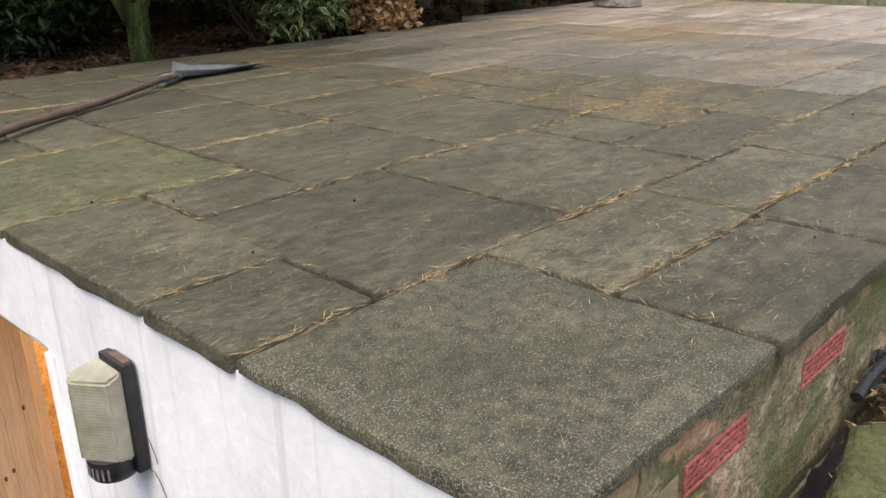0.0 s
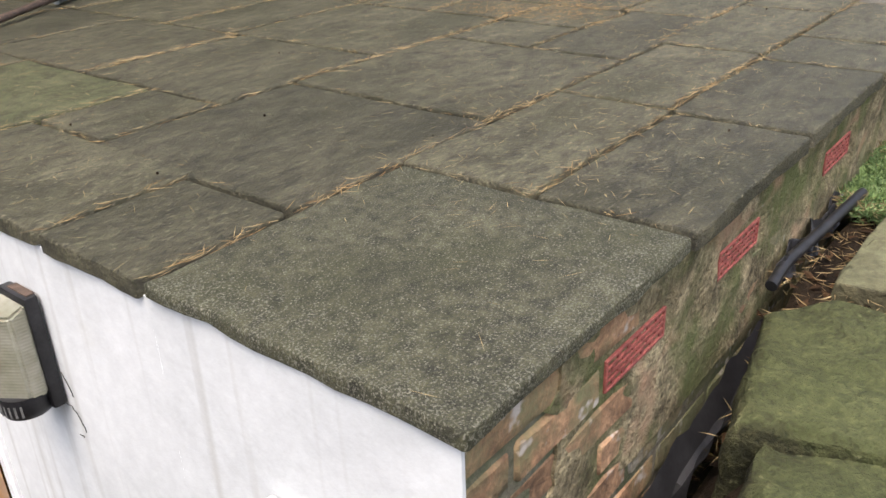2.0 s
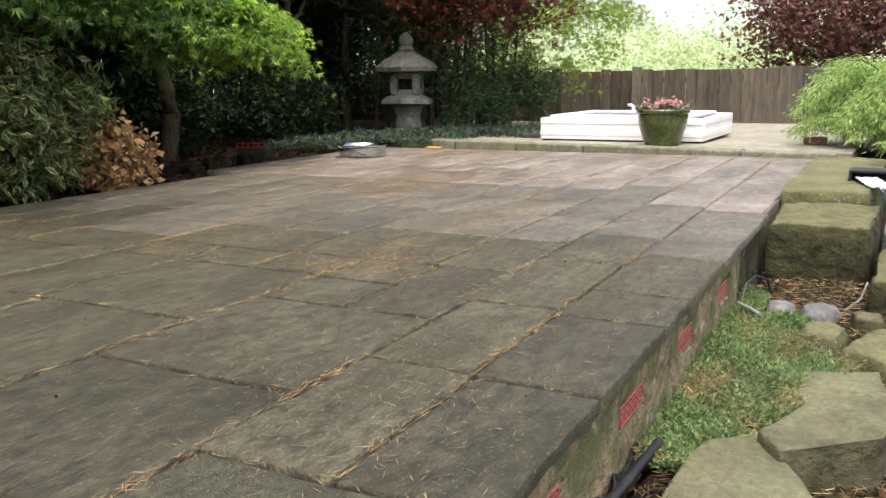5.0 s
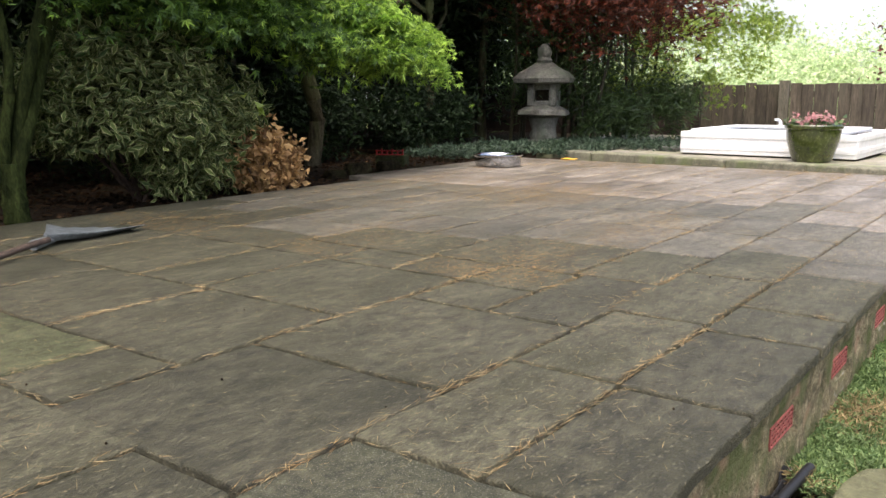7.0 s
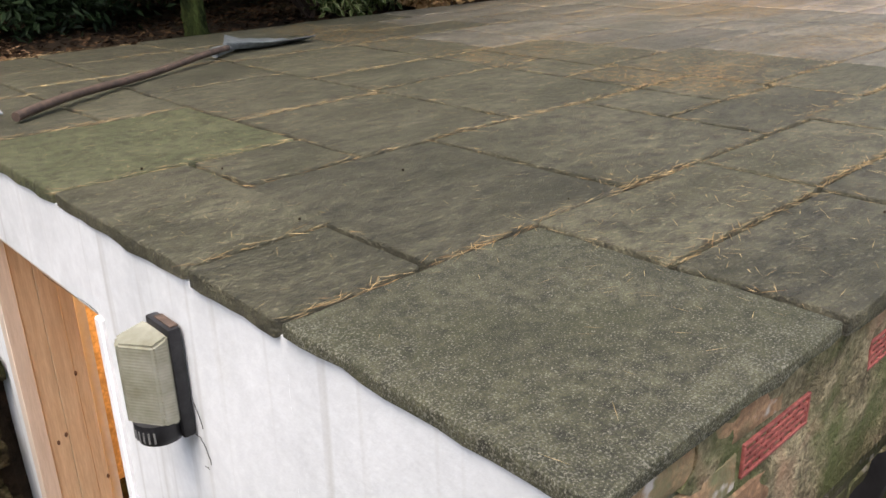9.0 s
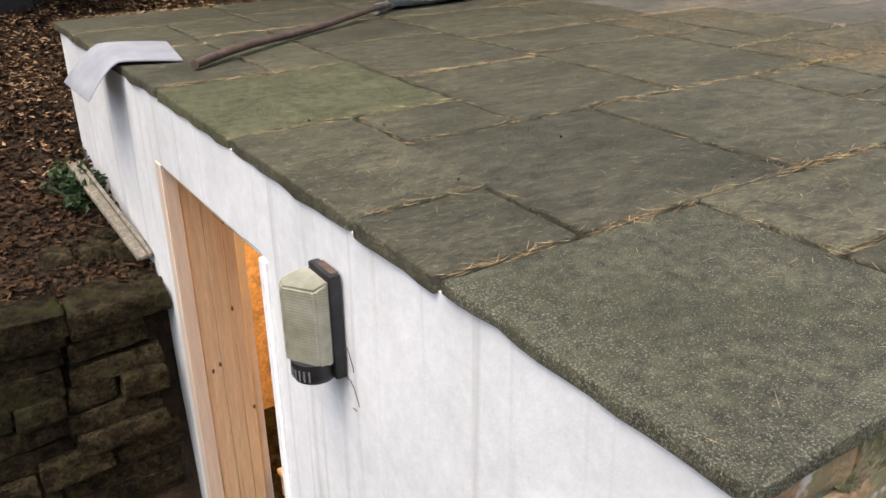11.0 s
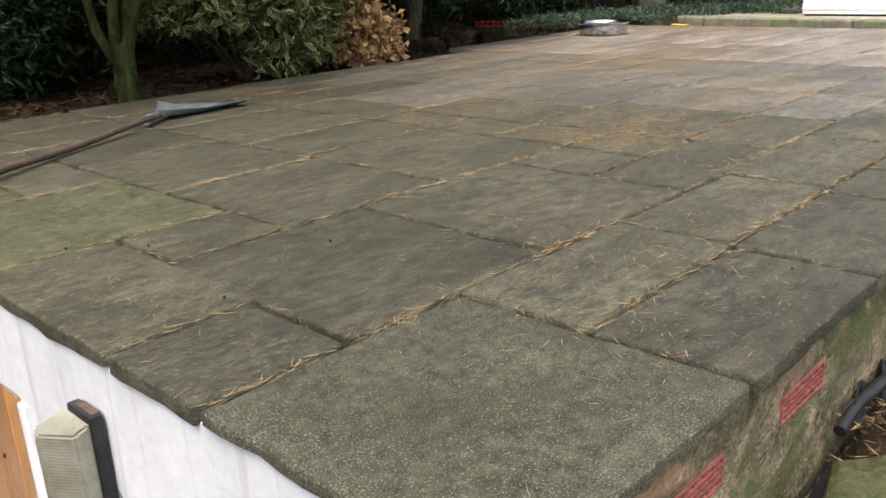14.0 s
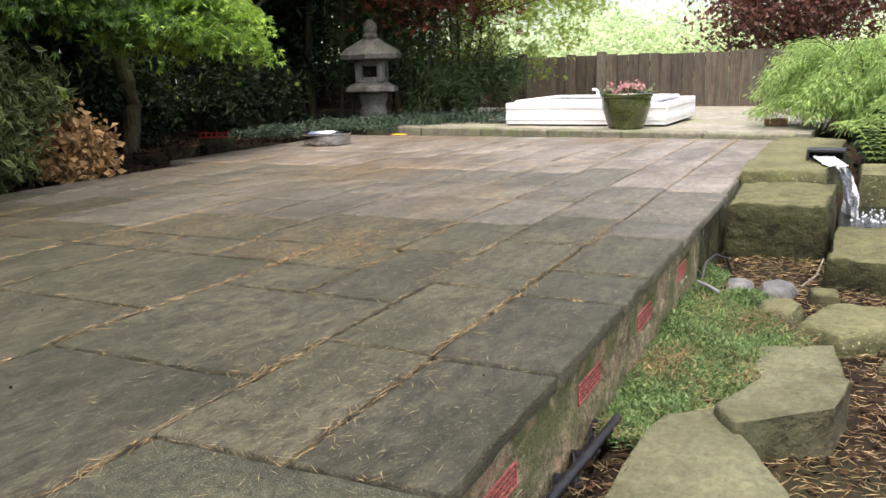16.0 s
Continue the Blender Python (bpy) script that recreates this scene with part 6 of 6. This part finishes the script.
def worn(bm, k, amt=0.012):
    bmesh.ops.subdivide_edges(bm, edges=[e for e in bm.edges if e.calc_length() > 0.09], cuts=1, use_grid_fill=True)
    for v in bm.verts:
        v.co += noise.noise_vector(v.co * 9 + Vector((k * 7, 0, 0))) * amt
    return bm
part("base", worn(lathe(bmesh.new(), [(0.26, 0), (0.27, 0.06), (0.22, 0.12)], 8), 1), M["lantern"], ln)
part("shaft", worn(lathe(bmesh.new(), [(0.17, 0.1), (0.19, 0.17), (0.17, 0.25), (0.20, 0.33), (0.21, 0.40)], 16), 2, 0.02), M["lantern"], ln)
part("shelf", worn(lathe(bmesh.new(), [(0.20, 0.395), (0.385, 0.43), (0.375, 0.48), (0.22, 0.545)], 6), 3), M["lantern"], ln)
for sx in (-1, 1):
    for sy in (-1, 1):
        part("fire_box_post", box((0.10 if sx > 0 else -0.2, 0.10 if sy > 0 else -0.2, 0.54), (0.2 if sx > 0 else -0.10, 0.2 if sy > 0 else -0.10, 0.80), 0.01, 1), M["lantern"], ln)
part("fire_box_sill", box((-0.19, -0.19, 0.53), (0.19, 0.19, 0.60), 0.01, 1), M["lantern"], ln, "stone sill of the fire box")
part("fire_box_lintel", box((-0.19, -0.19, 0.73), (0.19, 0.19, 0.81), 0.01, 1), M["lantern"], ln, "stone lintel of the fire box")
# solid near-black block paints the shade of the open fire box
part("core", box((-0.09, -0.09, 0.6), (0.09, 0.09, 0.73)), M["bed"], ln, "dark block standing for the shade inside the fire box", 0)
part("roof", worn(lathe(bmesh.new(), [(0.16, 0.80), (0.44, 0.82), (0.46, 0.87), (0.36, 0.95), (0.2, 1.02), (0.12, 1.06)], 6), 4), M["lantern"], ln, "six-sided stone roof")
part("finial", worn(lathe(bmesh.new(), [(0.09, 1.05), (0.11, 1.09), (0.08, 1.13), (0.10, 1.17), (0.09, 1.23), (0.03, 1.29)], 14), 5, 0.006), M["lantern"], ln, "rounded stone finial")

# small stone trough with a red toy on it
rt = thing("stone_trough", "small weathered stone trough with red plastic edging", "trough", (5.85, 4.92, -0.05), 24)
part("body", box((-0.09, -0.15, 0), (0.09, 0.15, 0.12), 0.01, 1), M["moss_mid"], rt)
rr_bm = bmesh.new()
bx(rr_bm, (-0.1, -0.14, 0.122), (-0.088, 0.14, 0.132))
bx(rr_bm, (-0.1, -0.14, 0.158), (-0.088, 0.14, 0.168))
for k in range(6):
    bx(rr_bm, (-0.1, -0.14 + k * 0.053, 0.122), (-0.088, -0.128 + k * 0.053, 0.182 - 0.014 * (k % 2)))
part("red_edging", rr_bm, M["red_toy"], rt, "bright red plastic edging")
for k, (x, y, w) in enumerate(((5.15, 4.75, 0.14), (5.55, 4.72, 0.12), (6.45, 4.72, 0.10), (4.7, 4.6, 0.09))):
    boulder("bed_stone", "brown stone at the edge of the bed", [(x - w, y - 0.05), (x + w, y - 0.06), (x + w, y + 0.05), (x - w, y + 0.06)], -0.1, 0.045 - 0.01 * k, 90 + k, "rubble", 0.012, 0.2, (0, 0), 0.02, 3)

# ground cover along the far edge of the terrace
gc = scatter(9000, 6.3, 8.6, 3.6, 5.2, lambda p: (p[:, 1] > 3.75 + 0.15 * np.sin(p[:, 0] * 6)) & ((p[:, 0] > 7.35) | (p[:, 1] > 4.35)))
gl = np.array([noise.noise(Vector((x * 3, y * 3, 1))) for x, y in gc])
gc3 = np.column_stack([gc, np.maximum(0.03, 0.06 + 0.13 * gl) * rng.random(len(gc)) + 0.02])
tagged(new("ground_cover", foliage("ground_cover", gc3, 0.06, 0.016, M["cover"], -0.2, 0.5)), "low blue-green juniper spreading at the terrace edge", "ground cover", kind="stuff")
gc = scatter(3200, 8.3, 9.2, 2.98, 4.6)
gc3 = np.column_stack([gc, 0.03 + 0.08 * rng.random(len(gc))])
tagged(new("ground_cover", foliage("ground_cover", gc3, 0.06, 0.016, M["cover"], -0.2, 0.5)), "low green growth beside the white pool", "ground cover", kind="stuff")


# ---- golden conifer, grasses, fern by the water ----
def weeping_conifer(at, fronds, reach, height):
    ob = thing("golden_conifer", "feathery golden-green weeping conifer", "conifer", at)
    b = bmesh.new()
    base, way, side = [], [], []
    for k in range(fronds):
        a = random.uniform(0, 6.28)
        r = reach * random.uniform(0.35, 1.0)
        h = height * random.uniform(0.35, 1.0)
        p0 = Vector((random.uniform(-0.15, 0.15), random.uniform(-0.15, 0.15), 0.05))
        p1 = Vector((math.cos(a) * r * 0.5, math.sin(a) * r * 0.5, h))
        p2 = Vector((math.cos(a) * r, math.sin(a) * r, h * 0.42 - 0.05))
        pts = [(1 - f) ** 2 * p0 + 2 * f * (1 - f) * p1 * 1.0 + f * f * p2 for f in [i / 9 for i in range(10)]]
        tube(b, pts, [0.008 - 0.0006 * i for i in range(10)], 5)
        for i in range(2, 10):
            d = (pts[i] - pts[i - 1]).normalized()
            for j in range(20):
                s = Vector((random.uniform(-1, 1), random.uniform(-1, 1), random.uniform(-0.6, 0.3))).normalized()
                for q in range(4):
                    o = pts[i - 1].lerp(pts[i], random.random()) + s * 0.035 * q
                    base.append(o)
                    way.append(d * 0.7 + s * 0.7 + Vector((0, 0, -0.35)) + noise.random_unit_vector() * 0.35)
                    side.append(noise.random_unit_vector())
    tagged(part("stem", b, M["twig"], ob), kind="stuff")
    part("foliage", blades("foliage", np.array(base), np.array(way), np.array(side), rng.uniform(0.035, 0.07, len(base)), 0.0085, M["conifer"], 0.1, 0.2), None, ob)
    return ob


random.seed(31)
weeping_conifer((8.15, -0.62, -0.02), 150, 0.98, 1.32)
weeping_conifer((7.55, -1.30, -0.1), 120, 0.9, 1.1)
weeping_conifer((8.7, -1.6, -0.1), 90, 0.9, 1.05)
bush("shrub", "dark green shrub under the conifer", (6.95, -1.1, -0.3), (0.5, 0.55, 0.26), 3000, 0.07, 0.03, M["dark_leaf"], 50, 0.08)
pg = thing("tall_grass", "arching grey-green ornamental grass behind the conifer", "grass", (9.2, -0.1, -0.02))
gb, gw, gs = [], [], []
for k in range(130):
    a = random.uniform(0, 6.28)
    out, h = random.uniform(0.25, 0.75), random.uniform(0.55, 1.15)
    prev = Vector((random.uniform(-0.05, 0.05), random.uniform(-0.05, 0.05), 0))
    for i in range(1, 9):
        f = i / 8
        nxt = Vector((math.cos(a) * out * f ** 1.6, math.sin(a) * out * f ** 1.6, h * (1.7 * f - 0.95 * f * f)))
        gb.append(prev)
        gw.append(nxt - prev)
        gs.append(Vector((-math.sin(a), math.cos(a), 0)))
        prev = nxt
gl_ = np.linalg.norm(np.array(gw), axis=1) * 1.25
part("blades", blades("blades", np.array(gb), np.array(gw), np.array(gs), gl_, 0.008, M["pampas"], 0, 0), None, pg)
fe = thing("fern", "bright green fern by the water spout", "fern", (6.3, -0.72, -0.1))
fb_, fw_, fs_ = [], [], []
for k in range(9):
    a = k * 0.7
    for i in range(1, 14):
        f = i / 13
        c = Vector((math.cos(a) * 0.3 * f, math.sin(a) * 0.3 * f, 0.30 * math.sin(f * 1.9)))
        for s in (-1, 1):
            fb_.append(c)
            fw_.append(Vector((-math.sin(a) * s, math.cos(a) * s, -0.15)) + Vector((math.cos(a), math.sin(a), 0)) * 0.3)
            fs_.append(Vector((math.cos(a), math.sin(a), 0)))
part("frond", blades("frond", np.array(fb_), np.array(fw_), np.array(fs_), 0.085, 0.022, M["fern"], 0, 0.1), None, fe)

# ---- fences ----
def fence(name, label, p, q, z0, h, board, mat, post_every, post_mat):
    ob = thing(name, label, "fence")
    p, q = Vector(p), Vector(q)
    L = (q - p).length
    d = (q - p) / L
    rot = Matrix.Rotation(math.atan2(d.y, d.x), 4, "Z")
    meshes = []
    for k in range(4):
        bm = box((0, -0.010, 0), (board * 0.96, 0.010, h + 0.012 * (k % 3)), 0.003, 1)
        for v in bm.verts:
            v.co.y += 0.012 * v.co.x / board
        meshes.append(finish(bm, "board", mat, 0))
    n = int(L / board) + 1
    for i in range(n):
        b = new("board", random.choice(meshes))
        b.parent = ob
        b.matrix_basis = Matrix.Translation(p + d * (i * board) + Vector((0, 0, z0 + random.uniform(-0.006, 0.006)))) @ rot @ Matrix.Rotation(random.uniform(-0.006, 0.006), 4, "Y")
    for i in range(int(L / post_every) + 1):
        c = p + d * (i * post_every + 1.62)
        part("post", bx(bmesh.new(), (-0.06, -0.085, z0 - 0.3), (0.06, 0.03, z0 + h + 0.05), 0.008, 1, Matrix.Translation(c) @ rot), post_mat, ob, "square weathered post" if i == 0 else "")
    part("gravel_board", bx(bmesh.new(), (0, -0.02, z0 - 0.05), (L, 0.02, z0 + 0.06), 0.004, 1, Matrix.Translation(p) @ rot), mat, ob)
    part("rail", bx(bmesh.new(), (0, 0.02, z0 + h * 0.78), (L, 0.06, z0 + h * 0.78 + 0.08), 0.004, 1, Matrix.Translation(p) @ rot), mat, ob)
    return ob


random.seed(37)
fence("fence", "brown vertical board garden fence", (13.05, 4.75, 0), (12.95, -7.0, 0), -0.06, 0.84, 0.17, M["fence"], 2.9, M["fence_post"])
fence("fence", "board fence behind the bamboo, shade put into its dark colour", (13.1, 9.0, 0), (13.05, 4.76, 0), -0.06, 0.84, 0.17, M["fence_shaded"], 2.9, M["fence_shaded"])
fence("fence", "board fence behind the evergreens, shade put into its dark colour", (-5.0, 8.9, 0), (13.0, 8.95, 0), -0.1, 1.7, 0.3, M["fence_shaded"], 3.0, M["fence_shaded"])

# ---- beyond the fence ----
random.seed(41)
for i, (x, y, h, r) in enumerate(((16.5, 0.6, 3.6, 1.7), (17.5, -2.6, 3.4, 1.7), (16.0, -5.5, 3.2, 1.6))):
    big_tree("purple_tree", "purple-leaved tree beyond the fence", (x, y, -0.3), h, (r, r, 1.15), 9500, M["plum"], (0.11, 0.065), 0.09, 0.75, 70)
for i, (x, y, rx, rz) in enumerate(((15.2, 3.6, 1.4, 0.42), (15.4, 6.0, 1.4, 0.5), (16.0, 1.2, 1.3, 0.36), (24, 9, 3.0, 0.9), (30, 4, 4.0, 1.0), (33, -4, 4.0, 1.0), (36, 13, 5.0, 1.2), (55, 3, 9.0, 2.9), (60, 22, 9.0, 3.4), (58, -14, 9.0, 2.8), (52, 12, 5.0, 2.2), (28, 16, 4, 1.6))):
    bush("far_hedge", "pale green hedge beyond the fence, glare and haze in its colour", (x, y, -0.45 - 0.01 * x), (rx, rx, rz), 8000, 0.022 * (x ** 0.62), 0.014 * (x ** 0.62), M["far_leaf" if x < 35 else "hazy_leaf"], 110, rx * 0.10, 0.2, 0.3, 0.5, 3)
for i, (x, y, w, dpt, h) in enumerate(((84, 21.0, 11, 7, 2.6), (92, 4.0, 12, 8, 2.8))):
    hs = thing("house", "pale distant house with a low pinkish roof", "house", (x, y, -1.2), 12 * i)
    part("wall", box((0, -w / 2, 0), (dpt, w / 2, h)), M["house_wall"], hs, "", 0)
    rb = bmesh.new()
    v = [rb.verts.new(c) for c in ((-0.4, -w / 2 - 0.3, h), (dpt + 0.4, -w / 2 - 0.3, h), (dpt + 0.4, w / 2 + 0.3, h), (-0.4, w / 2 + 0.3, h), (dpt / 2, -w / 2 - 0.3, h + 1.6), (dpt / 2, w / 2 + 0.3, h + 1.6))]
    for f in ((0, 3, 5, 4), (1, 4, 5, 2), (0, 4, 1), (3, 2, 5), (0, 1, 2, 3)):
        rb.faces.new([v[k] for k in f])
    bmesh.ops.recalc_face_normals(rb, faces=rb.faces)
    part("roof", rb, M["house_roof"], hs, "", 0)
    for k in range(4):
        wn_ = part("window", box((-0.06, -w / 2 + 1 + k * 2.1, 0.9), (0.02, -w / 2 + 2.1 + k * 2.1, 2.0)), M["house_wall"], hs, "", 0)
        part("pane", box((-0.075, -w / 2 + 1.1 + k * 2.1, 1.0), (-0.065, -w / 2 + 2.0 + k * 2.1, 1.9)), M["far_glass"], wn_, "", 0)

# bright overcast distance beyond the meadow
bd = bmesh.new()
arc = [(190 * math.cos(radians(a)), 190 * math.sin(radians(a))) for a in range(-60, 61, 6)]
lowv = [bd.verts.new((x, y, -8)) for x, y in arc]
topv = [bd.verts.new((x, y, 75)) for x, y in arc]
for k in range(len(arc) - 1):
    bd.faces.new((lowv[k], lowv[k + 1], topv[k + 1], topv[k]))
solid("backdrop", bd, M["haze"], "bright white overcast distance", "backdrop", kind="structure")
